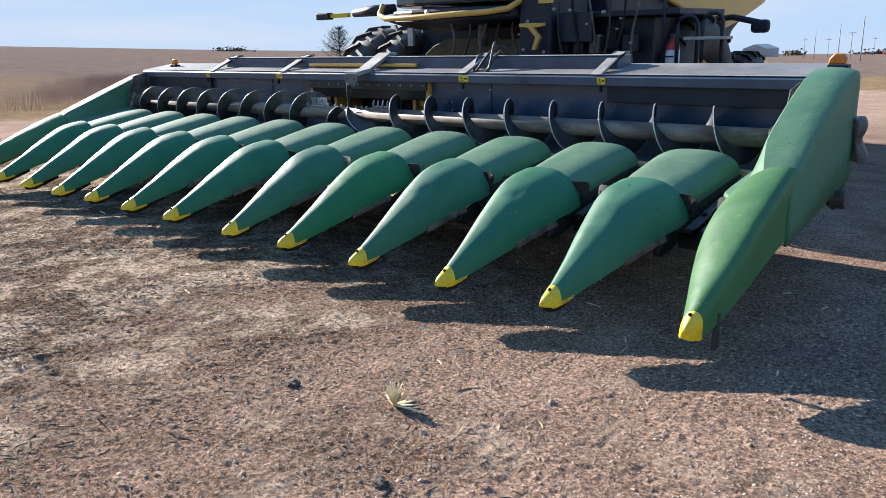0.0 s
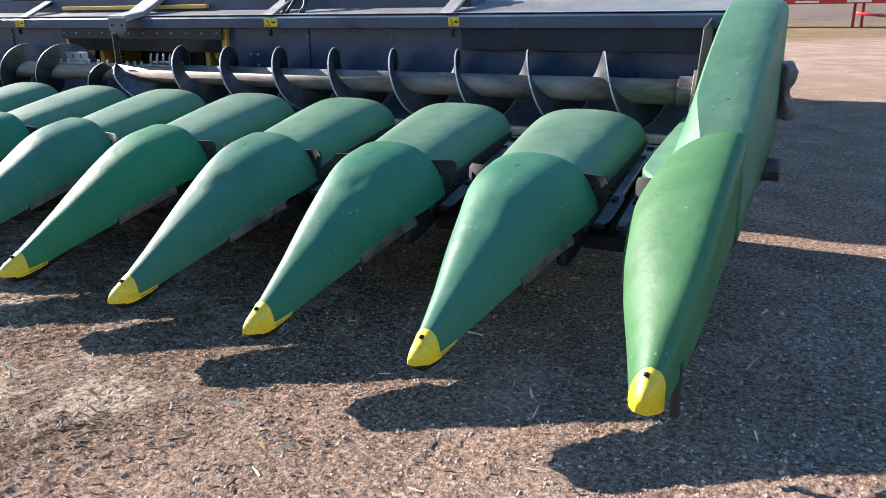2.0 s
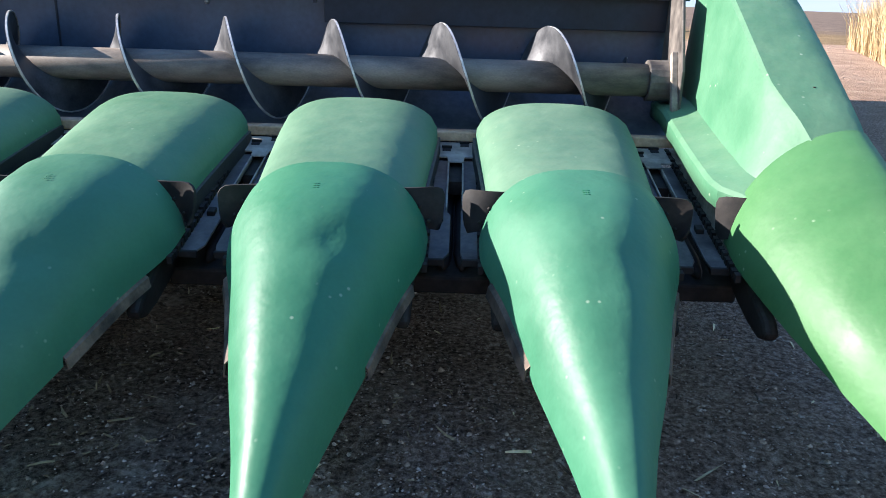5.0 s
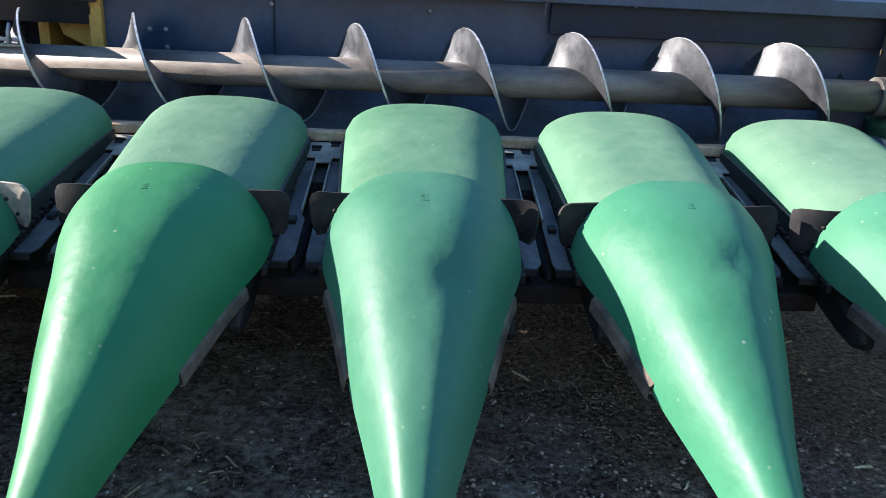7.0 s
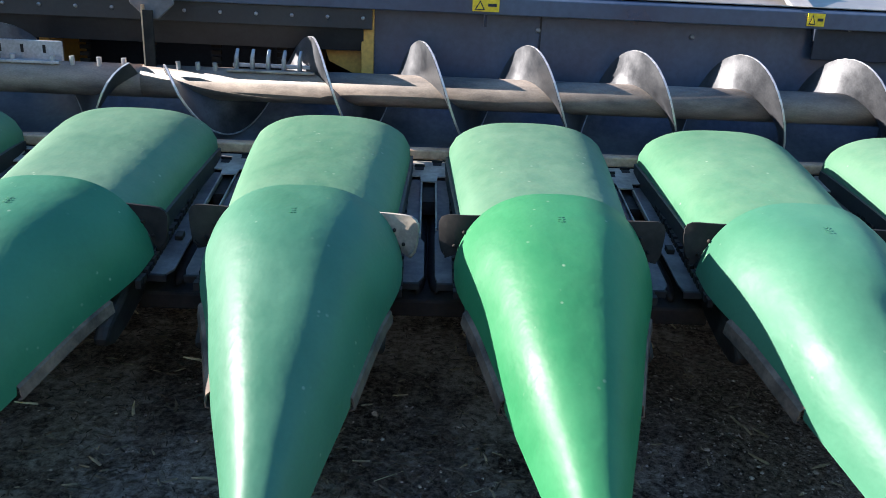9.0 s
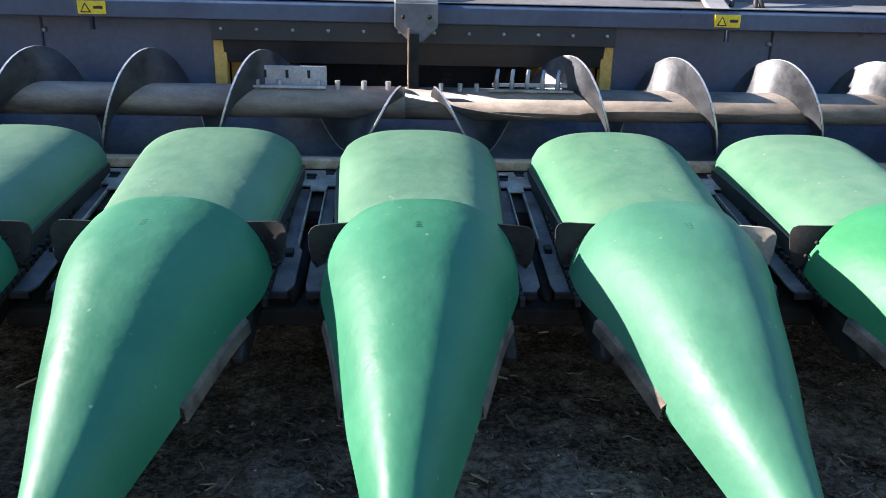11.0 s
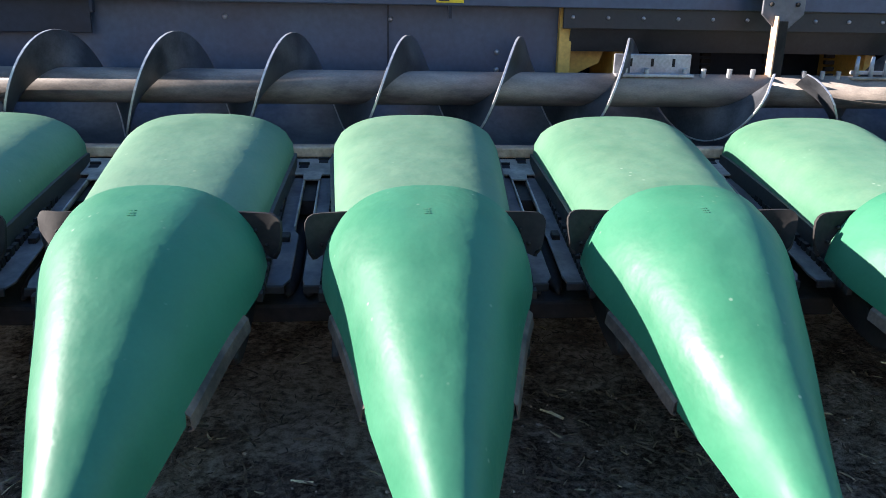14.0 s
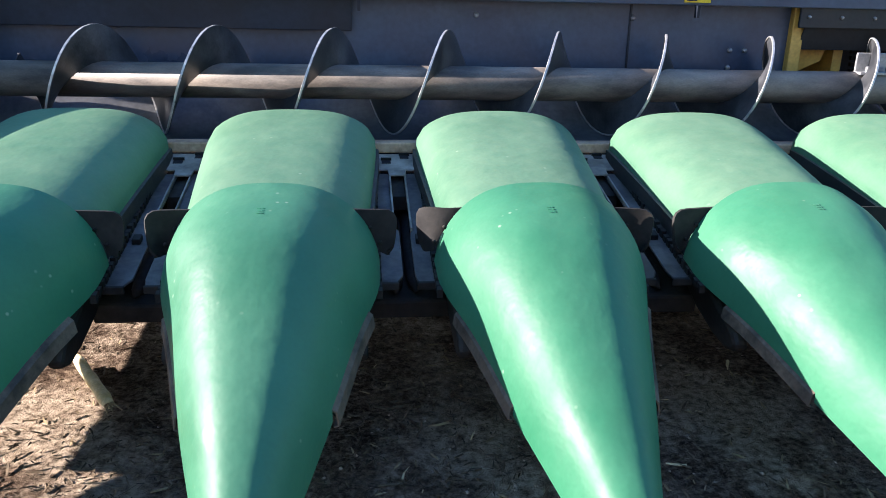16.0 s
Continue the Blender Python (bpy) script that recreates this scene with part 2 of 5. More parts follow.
def ground_material():
    m = bpy.data.materials.new("dirt_yard")
    m.use_nodes = True
    n, l = m.node_tree.nodes, m.node_tree.links
    p = n["Principled BSDF"]
    co = n.new("ShaderNodeTexCoord")

    def noise_at(scale, detail=6, rough=0.6):
        t = n.new("ShaderNodeTexNoise")
        t.inputs["Scale"].default_value, t.inputs["Detail"].default_value, t.inputs["Roughness"].default_value = scale, detail, rough
        l.new(co.outputs["Object"], t.inputs["Vector"])
        return t.outputs["Fac"]

    def ramp_of(fac, stops):
        r = n.new("ShaderNodeValToRGB")
        for i, (pos, c) in enumerate(stops):
            e = r.color_ramp.elements[i] if i < 2 else r.color_ramp.elements.new(pos)
            e.position, e.color = pos, (*c, 1)
        l.new(fac, r.inputs["Fac"])
        return r.outputs[0]

    def mixed(fac, a, b):
        x = n.new("ShaderNodeMix")
        x.data_type = "RGBA"
        l.new(fac, x.inputs["Factor"])
        l.new(a, x.inputs["A"])
        l.new(b, x.inputs["B"])
        return x.outputs["Result"]

    def ranged(v, a, b, lo=0.0, hi=1.0):
        r = n.new("ShaderNodeMapRange")
        for k, x in zip(("From Min", "From Max", "To Min", "To Max"), (a, b, lo, hi)):
            r.inputs[k].default_value = x
        l.new(v, r.inputs["Value"])
        return r.outputs[0]

    def summed(a, b, op="ADD"):
        x = n.new("ShaderNodeMath")
        x.operation = op
        l.new(a, x.inputs[0])
        l.new(b, x.inputs[1])
        return x.outputs[0]

    sep = n.new("ShaderNodeSeparateXYZ")
    l.new(co.outputs["Object"], sep.inputs[0])
    grit = noise_at(95, 5, 0.7)
    mid = noise_at(9, 7, 0.65)
    lumps = noise_at(46, 6, 0.75)
    broad = noise_at(0.9, 5, 0.6)
    gravel = ramp_of(lumps, [(0.34, (0.105, 0.068, 0.047)), (0.66, (0.68, 0.485, 0.36)), (0.5, (0.325, 0.217, 0.154))])
    litter = ramp_of(mid, [(0.40, (0.040, 0.026, 0.019)), (0.62, (0.425, 0.313, 0.224)), (0.52, (0.158, 0.109, 0.078))])
    pale = ramp_of(noise_at(30, 6, 0.7), [(0.36, (0.13, 0.094, 0.066)), (0.58, (0.64, 0.50, 0.37)), (0.45, (0.35, 0.265, 0.19))])
    side = ranged(summed(sep.outputs["X"], ranged(broad, 0.3, 0.7, -2.0, 2.0)), 1.2, 4.2)
    chaff = ramp_of(lumps, [(0.42, (0.039, 0.025, 0.017)), (0.60, (0.401, 0.306, 0.222)), (0.5, (0.158, 0.109, 0.078))])
    half = n.new("ShaderNodeValue")
    half.outputs[0].default_value = 0.62
    near = mixed(side, mixed(half.outputs[0], litter, chaff), gravel)
    near = mixed(summed(ranged(summed(noise_at(1.3, 8, 0.74), ranged(sep.outputs["X"], 1.2, 3.4, 0.03, -0.04)), 0.50, 0.56, 0.0, 0.85), ranged(side, 0, 1, 1.0, 0.45), "MULTIPLY"), near, pale)
    near = mixed(summed(ranged(summed(noise_at(1.9, 7, 0.72), ranged(sep.outputs["X"], 0.8, 2.8, -0.03, 0.05)), 0.50, 0.57, 0.0, 0.78), ranged(side, 0, 1, 1.0, 0.4), "MULTIPLY"), near, ramp_of(lumps, [(0.40, (0.030, 0.020, 0.014)), (0.62, (0.30, 0.20, 0.14))]))
    # the sown field and grass verge beyond the yard
    far_noise = noise_at(0.06, 6, 0.7)
    field = ramp_of(noise_at(0.5, 8, 0.75), [(0.3, (0.105, 0.080, 0.066)), (0.7, (0.21, 0.160, 0.128))])
    verge = ramp_of(noise_at(1.5, 8, 0.75), [(0.3, (0.131, 0.089, 0.051)), (0.7, (0.297, 0.212, 0.124))])
    sand = ramp_of(noise_at(1.1, 8, 0.7), [(0.3, (0.245, 0.166, 0.121)), (0.7, (0.436, 0.315, 0.240))])
    dist = summed(sep.outputs["Y"], summed(ranged(sep.outputs["X"], -6, -24, 0, 40), ranged(far_noise, 0.3, 0.7, -5, 5)))
    col = mixed(ranged(dist, 9, 15), near, sand)
    col = mixed(ranged(dist, 24, 28), col, verge)
    col = mixed(ranged(dist, 44, 58), col, field)
    l.new(col, p.inputs["Base Color"])
    p.inputs["Roughness"].default_value = 0.95
    p.inputs["Specular IOR Level"].default_value = 0.0
    h = summed(summed(ranged(grit, 0, 1, 0, 0.010), ranged(lumps, 0, 1, 0, 0.045)), ranged(mid, 0, 1, 0, 0.035))
    b = n.new("ShaderNodeBump")
    b.inputs["Strength"].default_value, b.inputs["Distance"].default_value = 0.9, 1.0
    l.new(h, b.inputs["Height"])
    l.new(b.outputs[0], p.inputs["Normal"])
    return m


DIRT = ground_material()


# ---- helpers of this scene ----
def thing(name, label, category, m=None, group="", kind=""):
    ob = tagged(new(name), label, category, group, kind)
    ob.matrix_basis = m or Matrix()
    return ob


def part(name, bm, material, parent=None, label="", smooth=True, bevel=0.0, thick=0.0, crisp=50):
    """Links a bmesh as one mesh object under a thing or a part; all parts are built in the place's own axes."""
    bmesh.ops.recalc_face_normals(bm, faces=bm.faces)
    me = bpy.data.meshes.new(name)
    bm.to_mesh(me)
    bm.free()
    me.materials.append(material)
    me.shade_smooth() if smooth else me.shade_flat()
    if crisp < 50:
        me.set_sharp_from_angle(angle=radians(crisp))
    ob = new(name, me)
    if parent is not None:
        ob.parent = parent
    if thick:
        s = ob.modifiers.new("thickness", "SOLIDIFY")
        s.thickness, s.offset = thick, -1
    if bevel:
        b = ob.modifiers.new("worn_edge", "BEVEL")
        b.width, b.segments, b.limit_method, b.angle_limit = bevel, 2, "ANGLE", radians(40)
        if smooth:
            b.harden_normals = True
    if thick and smooth and crisp >= 50:
        e = ob.modifiers.new("crisp_rim", "EDGE_SPLIT")
        e.split_angle = radians(50)
    if label:
        tagged(ob, label)
    return ob


def loft(rings, close=False, caps=False, bm=None):
    """A skin over rings of equal length."""
    bm = bm or bmesh.new()
    rows = [[bm.verts.new(p) for p in r] for r in rings]
    k = len(rows[0])
    for a, b in zip(rows, rows[1:]):
        for i in range(k if close else k - 1):
            bm.faces.new((a[i], a[(i + 1) % k], b[(i + 1) % k], b[i]))
    if caps:
        bm.faces.new(rows[0])
        bm.faces.new(rows[-1])
    return bm


def box(x0, x1, y0, y1, z0, z1, bm=None):
    return loft([[(x0, y0, z), (x1, y0, z), (x1, y1, z), (x0, y1, z)] for z in (z0, z1)], True, True, bm)


def prism(points, axis, a, b, bm=None):
    """A flat outline drawn out along an axis: outline in the other two axes, in order."""
    def put(p, v):
        return {"x": (v, p[0], p[1]), "y": (p[0], v, p[1]), "z": (p[0], p[1], v)}[axis]
    return loft([[put(p, v) for p in points] for v in (a, b)], True, True, bm)


def rod(points, radius, sides=10, bm=None, caps=True):
    """A round bar through points."""
    pts = [Vector(p) for p in points]
    rings = []
    for i, p in enumerate(pts):
        d = (pts[min(i + 1, len(pts) - 1)] - pts[max(i - 1, 0)]).normalized()
        u = d.cross(Vector((0, 0, 1)) if abs(d.z) < 0.9 else Vector((1, 0, 0))).normalized()
        v = d.cross(u)
        r = radius[i] if isinstance(radius, (list, tuple)) else radius
        rings.append([p + r * (math.cos(a) * u + math.sin(a) * v) for a in (2 * math.pi * j / sides for j in range(sides))])
    return loft(rings, True, caps, bm)


def curve_at(table, y):
    """A smooth value from a short table of (place, value)."""
    xs, vs = zip(*table)
    if y <= xs[0]:
        return vs[0]
    for i in range(len(xs) - 1):
        if y <= xs[i + 1]:
            t = (y - xs[i]) / (xs[i + 1] - xs[i])
            def slope(j):
                a, b = max(j - 1, 0), min(j + 1, len(xs) - 1)
                return (vs[b] - vs[a]) / (xs[b] - xs[a])
            h = xs[i + 1] - xs[i]
            return (2*t**3 - 3*t*t + 1) * vs[i] + (t**3 - 2*t*t + t) * h * slope(i) + (3*t*t - 2*t**3) * vs[i + 1] + (t**3 - t*t) * h * slope(i + 1)
    return vs[-1]


def spread(a, b, n):
    return [a + (b - a) * i / (n - 1) for i in range(n)]


PITCH = 0.762
ROW = [(k - 6) * PITCH for k in range(13)]


PIT = [(1.691, -1.74), (1.969, -1.983), (1.94, -1.786), (1.635, -1.882)]


# ---- ground: one sheet to the horizon ----
def lie(x, y):
    """The yard's height: shallow ruts and clods; beyond it the fields fall away behind the combine."""
    fade = 1.0 / (1.0 + (max(abs(x) - 7, 0) + max(abs(y) - 5, 0)) * 0.5)
    rough = 0.35 + 0.65 * min(max((2.8 - x) / 2.5, 0), 1)
    a = noise.noise((x * 0.7, y * 0.7, 3.1)) * 0.018 + noise.noise((x * 2.6, y * 2.6, 7.7)) * 0.014 * rough
    b = noise.noise((x * 9, y * 9, 1.3)) * 0.007 * rough + noise.noise((x * 21, y * 21, 5.3)) * 0.0035
    if -2 < x < 7.2 and -3.6 < y < 1.3:
        edge = min(x + 2, 7.2 - x, y + 3.6, 1.3 - y, 0.5) * 2
        lump = 0.8 + 1.2 * max(0.0, noise.noise((x * 1.1, y * 1.1, 9.4)) + 0.25)
        b += edge * lump * (noise.noise((x * 27, y * 27, 2.2)) * 0.0055 + noise.noise((x * 48, y * 48, 6.1)) * 0.0040 + 0.008 * max(0.0, noise.noise((x * 13, y * 17, 8.8)) - 0.1))
    for px, py, r in ((PIT[0][0], PIT[0][1], 0.07), (PIT[1][0], PIT[1][1], 0.09), (PIT[2][0], PIT[2][1], 0.06), (PIT[3][0], PIT[3][1], 0.06)):
        q = ((x - px) ** 2 + ((y - py) * 1.5) ** 2) / (r * r)
        b += (-0.024 * math.exp(-q) + 0.012 * math.exp(-(q - 2.2) ** 2)) * (0.6 + noise.noise((x * 9, y * 9, 4.0))) if q < 8 else 0.0
    out = math.hypot(max(abs(x) - 10, 0), max(y - 11, -5 - y, 0))
    f = min(1.0, out / 30.0)
    f = f * f * (3 - 2 * f)
    fall = min(0.0267 * x + 0.035 * y, (0.0240 - 0.006 * min(max((x / (math.hypot(x, y) + 0.01) + 0.2) / 0.2, 0), 1)) * math.hypot(x, y))
    fall += 0.0068 * math.hypot(x, y) * min(max((-0.55 - x / (math.hypot(x, y) + 0.01)) / 0.25, 0), 1)
    return (a + b) * fade - f * fall


def steps(lo, hi, fine, reach):
    mid = list(np.arange(lo, hi, fine))
    out, d, v = [], fine, hi
    while v < reach:
        out.append(v)
        d *= 1.16
        v += d
    left, d, v = [], fine, lo
    while v > -reach:
        d *= 1.16
        v -= d
        left.append(v)
    return left[::-1] + mid + out + [reach]


def refined(vals, lo, hi, fine):
    return [v for v in vals if v < lo] + list(np.arange(lo, hi, fine)) + [v for v in vals if v >= hi]


def build_ground():
    xs = refined(steps(-6.5, 8.0, 0.042, 3500), -1.2, 6.8, 0.014)
    ys = refined(steps(-4.0, 4.2, 0.042, 3500), -3.3, 0.7, 0.014)
    verts = [(x, y, lie(x, y)) for y in ys for x in xs]
    w = len(xs)
    faces = [(j * w + i, j * w + i + 1, (j + 1) * w + i + 1, (j + 1) * w + i) for j in range(len(ys) - 1) for i in range(w - 1)]
    me = bpy.data.meshes.new("ground")
    me.from_pydata(verts, [], faces)
    me.materials.append(DIRT)
    me.shade_smooth()
    return tagged(new("ground", me), "brown dirt and gravel farm yard running into bare fields", "ground", kind="structure")


build_ground()

# ---- the corn header ----
header = thing("corn_header", "twelve-row corn header with green poly snouts and dark frame", "corn header")

SNOUT_TOP = [(0.05, 0.272), (0.075, 0.294), (0.145, 0.329), (0.35, 0.449), (0.6, 0.597), (0.85, 0.733), (1.0, 0.782), (1.19, 0.808)]
SNOUT_HALF = [(0.05, 0.010), (0.075, 0.026), (0.145, 0.047), (0.35, 0.095), (0.6, 0.168), (0.85, 0.234), (1.05, 0.295), (1.19, 0.303)]
SNOUT_LOW = [(0.05, 0.250), (0.145, 0.238), (0.35, 0.300), (0.62, 0.390), (0.9, 0.477), (1.19, 0.547)]
# how far each snout's nose has been knocked aside (x) and up (z), per metre ahead of its hinge
SWAY = {1: (0.0, -0.012), 2: (0.007, -0.018), 3: (0.021, -0.020), 4: (0.002, -0.004), 5: (-0.033, -0.006), 6: (-0.065, -0.003), 7: (0.034, -0.011), 8: (-0.018, -0.006), 9: (-0.016, -0.012), 10: (-0.007, -0.011), 11: (-0.009, 0.012)}
NOTCH = 0.622


def arch(cx, y, half, low, top, n, flat=2.6, round_off=1.86, trim=0.0):
    """A cross-section with a flattened crown and flanks that swell towards the lower edge."""
    ring = []
    start = math.asin((trim / (top - low)) ** (round_off / 2))
    for i in range(n):
        a = start + (math.pi - 2 * start) * i / (n - 1)
        c, s = math.cos(a), math.sin(a)
        ring.append((cx - half * math.copysign(abs(c) ** (2 / flat), c), y, low + (top - low) * abs(s) ** (2 / round_off)))
    return ring


def snout_ring(cx, y, grow=0.0, dents=()):
    ring = arch(cx, y, curve_at(SNOUT_HALF, y) + grow, curve_at(SNOUT_LOW, y) - grow * 0.5, curve_at(SNOUT_TOP, y) + grow, 41, trim=0.024 if y > NOTCH else 0.0)
    out = []
    for x, yy, z in ring:
        for dx, dy, depth, size in dents:
            f = math.exp(-(((x - cx) - dx) ** 2 + (yy - dy) ** 2) / size ** 2)
            x -= depth * f * (0.6 if x > cx else -0.6)
            z -= depth * f
        out.append((x, yy, z))
    return out


def nose_cap(cx, parent, rings, bolt_at, skew=0.0):
    bm = loft(rings, False, False)
    bm.verts.ensure_lookup_table()
    bm.faces.new([bm.verts[i] for i in range(len(rings[0]))])
    part("nose_cap", bm, YELLOW, parent, "worn yellow nose cap", thick=0.006)
    b = bmesh.new()
    bmesh.ops.create_cone(b, cap_ends=True, segments=8, radius1=0.010, radius2=0.008, depth=0.014, matrix=Matrix.Translation(bolt_at) @ Euler((radians(-28), 0, 0)).to_matrix().to_4x4())
    part("bolt", b, DARK_IRON, parent)


def cap_tongues(cx, parent):
    """The two yellow side wings of the cap, running back along the lower edges."""
    for s in (-1, 1):
        bm = bmesh.new()
        rows = []
        for y in spread(0.11, 0.26, 6):
            w, z = curve_at(SNOUT_HALF, y) + 0.002, curve_at(SNOUT_LOW, y)
            f = 1 - (y - 0.11) / 0.15
            rows.append([(cx + s * (w - 0.008), y, z - 0.010), (cx + s * (w - 0.002), y, z + 0.004), (cx + s * (w + 0.001), y, z + 0.006 + 0.020 * f)])
        loft(rows, bm=bm)
        part("cap_wing", bm, YELLOW, parent, thick=0.004)


def flap(cx, side, y, rnd, parent, bent=0.0, skin=None):
    """The black rubber ear that closes the gap beside a snout's rear arch."""
    lean, drop, curl = bent or rnd.uniform(-0.03, 0.02), rnd.uniform(-0.012, 0.008), rnd.uniform(0.0, 0.03)
    rows = []
    for u in spread(0, 1, 7):
        row = []
        for v in spread(0, 1, 7):
            x_in, x_out = 0.300 - 0.085 * v ** 1.5, 0.352 - 0.014 * (1 - v) ** 2
            z = 0.600 + 0.128 * v + (drop - 0.012 * (1 - v)) * u
            corner = 0.010 * max(0, u - 0.8) / 0.2 * (max(0, v - 0.8) / 0.2 + max(0, 0.2 - v) / 0.2)
            row.append((cx + side * (x_in + (x_out - x_in) * u - corner), y + 0.014 + lean * u * u - curl * u * u * (1 - v), z - corner * (1 if v > 0.5 else -1)))
        rows.append(row)
    part("flap", loft(rows), skin or FLAP, parent, "pale grey bent plate flap" if skin else "curled black rubber flap", thick=0.010)
    for h in (0.63, 0.675):
        b = bmesh.new()
        x = 0.300 - 0.085 * ((h - 0.600) / 0.128) ** 1.5 + 0.012
        bmesh.ops.create_cone(b, cap_ends=True, segments=8, radius1=0.006, radius2=0.005, depth=0.008, matrix=Matrix.Translation((cx + side * x, y - 0.002, h)) @ Euler((radians(90), 0, 0)).to_matrix().to_4x4())
        part("flap_bolt", b, DARK_IRON, parent)


def skid_strip(cx, side, parent):
    """The bent steel strip under the snout's lower edge."""
    rows = []
    for y in spread(NOTCH + 0.004, 0.95, 10):
        w, z = curve_at(SNOUT_HALF, y), curve_at(SNOUT_LOW, y)
        rows.append([(cx + side * (w - 0.010), y, z + 0.030), (cx + side * (w + 0.005), y, z + 0.016), (cx + side * (w + 0.010), y, z - 0.014), (cx + side * (w + 0.000), y, z - 0.018)])
    part("edge_strip", loft(rows), STRIP, parent, "scuffed steel edge strip", smooth=False, thick=0.005)


def mould_mark(cx, parent, rnd):
    b = bmesh.new()
    y0 = 1.012
    for j in range(3):
        for s in (-1, 1):
            z = curve_at(SNOUT_TOP, y0 - j * 0.012) + 0.0005
            bmesh.ops.create_cube(b, size=1, matrix=Matrix.Translation((cx - 0.01 + s * 0.006, y0 - j * 0.012, z)) @ Euler((radians(18), 0, radians(25 * s))).to_matrix().to_4x4() @ Matrix.Diagonal((0.008, 0.003, 0.0008, 1)))
    part("mould_mark", b, GREEN, parent, smooth=False)


def build_snout(k):
    cx, rnd = ROW[k], random.Random(100 + k)
    dents = [(rnd.uniform(-0.06, 0.10), rnd.uniform(0.3, 1.0), rnd.uniform(0.001, 0.004), rnd.uniform(0.05, 0.12)) for _ in range(4)]
    if k in (10, 9, 11):
        dents.append((0.07 + rnd.uniform(-0.02, 0.03), 0.80 + rnd.uniform(-0.08, 0.06), 0.014 if k < 11 else 0.010, 0.05))
        dents.append((0.11, 0.66 + rnd.uniform(-0.06, 0.06), 0.004 if k < 11 else 0.002, 0.04))
    green = GREEN_NEW if k in (8,) else GREEN
    ys = spread(0.125, NOTCH, 16) + spread(NOTCH + 0.003, 1.185, 20)
    ob = part("snout", loft([snout_ring(cx, y, 0, dents) for y in ys]), green, header, "faded green poly snout" if green is GREEN else "brighter green poly snout", thick=0.010)
    caps = [snout_ring(cx, y, 0.004) for y in spread(0.05, 0.165, 8)]
    nose_cap(cx, ob, caps, (cx, 0.128, curve_at(SNOUT_TOP, 0.128) + 0.008))
    cap_tongues(cx, ob)
    for s in (-1, 1):
        flap(cx, s, 1.185, rnd, ob, 0.055 if s < 0 and k in (3, 11) else 0.0, DECK if (k, s) == (7, 1) else None)
        skid_strip(cx, s, ob)
    mould_mark(cx, ob, rnd)
    # added block, hidden from above, that widens the nose's cast shadow
    under = [(0.075, 0.250), (0.10, 0.205), (0.20, 0.195), (0.46, 0.28), (0.46, 0.34), (0.075, 0.262)]
    part("nose_support", prism(under, "x", cx - 0.028, cx + 0.028), DARK_IRON, ob, "unseen dark block that fills out the nose's shadow", smooth=False, bevel=0.008)
    aside, up = SWAY[k]
    lean = Matrix(((1, -aside, 0, aside * 1.19), (0, 1, 0, 0), (0, -up, 1, up * 1.19), (0, 0, 0, 1)))
    for piece in [ob] + list(ob.children):
        piece.data.transform(lean)
    return ob


HOOD_TOP = [(1.10, 0.735), (1.3, 0.783), (1.6, 0.840), (1.85, 0.882), (1.94, 0.893), (1.98, 0.892), (2.0, 0.884)]
HOOD_HALF = [(1.10, 0.255), (1.5, 0.280), (1.9, 0.304), (1.97, 0.302), (2.0, 0.296)]


def build_hood(k):
    cx, rnd = ROW[k], random.Random(300 + k)
    rings = []
    for y in spread(1.10, 1.88, 18) + [1.91, 1.935, 1.955, 1.97, 1.985, 1.995, 2.0]:
        half, top = curve_at(HOOD_HALF, y), curve_at(HOOD_TOP, y)
        ring = [(cx - half - 0.002, y, top - 0.150), (cx - half, y, top - 0.125)]
        for u in spread(-1, 1, 25):
            fall = 0.022 * abs(u) ** 2.0 + 0.066 * abs(u) ** 4 + 0.020 * (max(0, abs(u) - 0.88) / 0.12) ** 2
            ring.append((cx + half * u * (1 if abs(u) < 0.99 else 0.995), y, top - fall))
        ring += [(cx + half, y, top - 0.125), (cx + half + 0.002, y, top - 0.150)]
        rings.append(ring)
    ob = part("hood", loft(rings), GREEN_HOOD, header, "dusty faded green poly hood", thick=0.008)
    for s in (-1, 1):
        edge = [(cx + s * (curve_at(HOOD_HALF, y) + 0.008), y, curve_at(HOOD_TOP, y) - 0.178) for y in spread(1.12, 1.975, 12)]
        rows = [[(x - 0.006, y, z - 0.03), (x + 0.006, y, z - 0.03), (x + 0.006, y, z + 0.03), (x - 0.006, y, z + 0.03)] for x, y, z in edge]
        part("chain_guard", loft(rows, True, True), RUBBER, ob, "black guard strip", smooth=False)
    return ob


def tilted(bm):
    """Leans a row unit's piece down towards its front."""
    for v in bm.verts:
        v.co.z += 0.20 * (v.co.y - 2.0)
    return bm


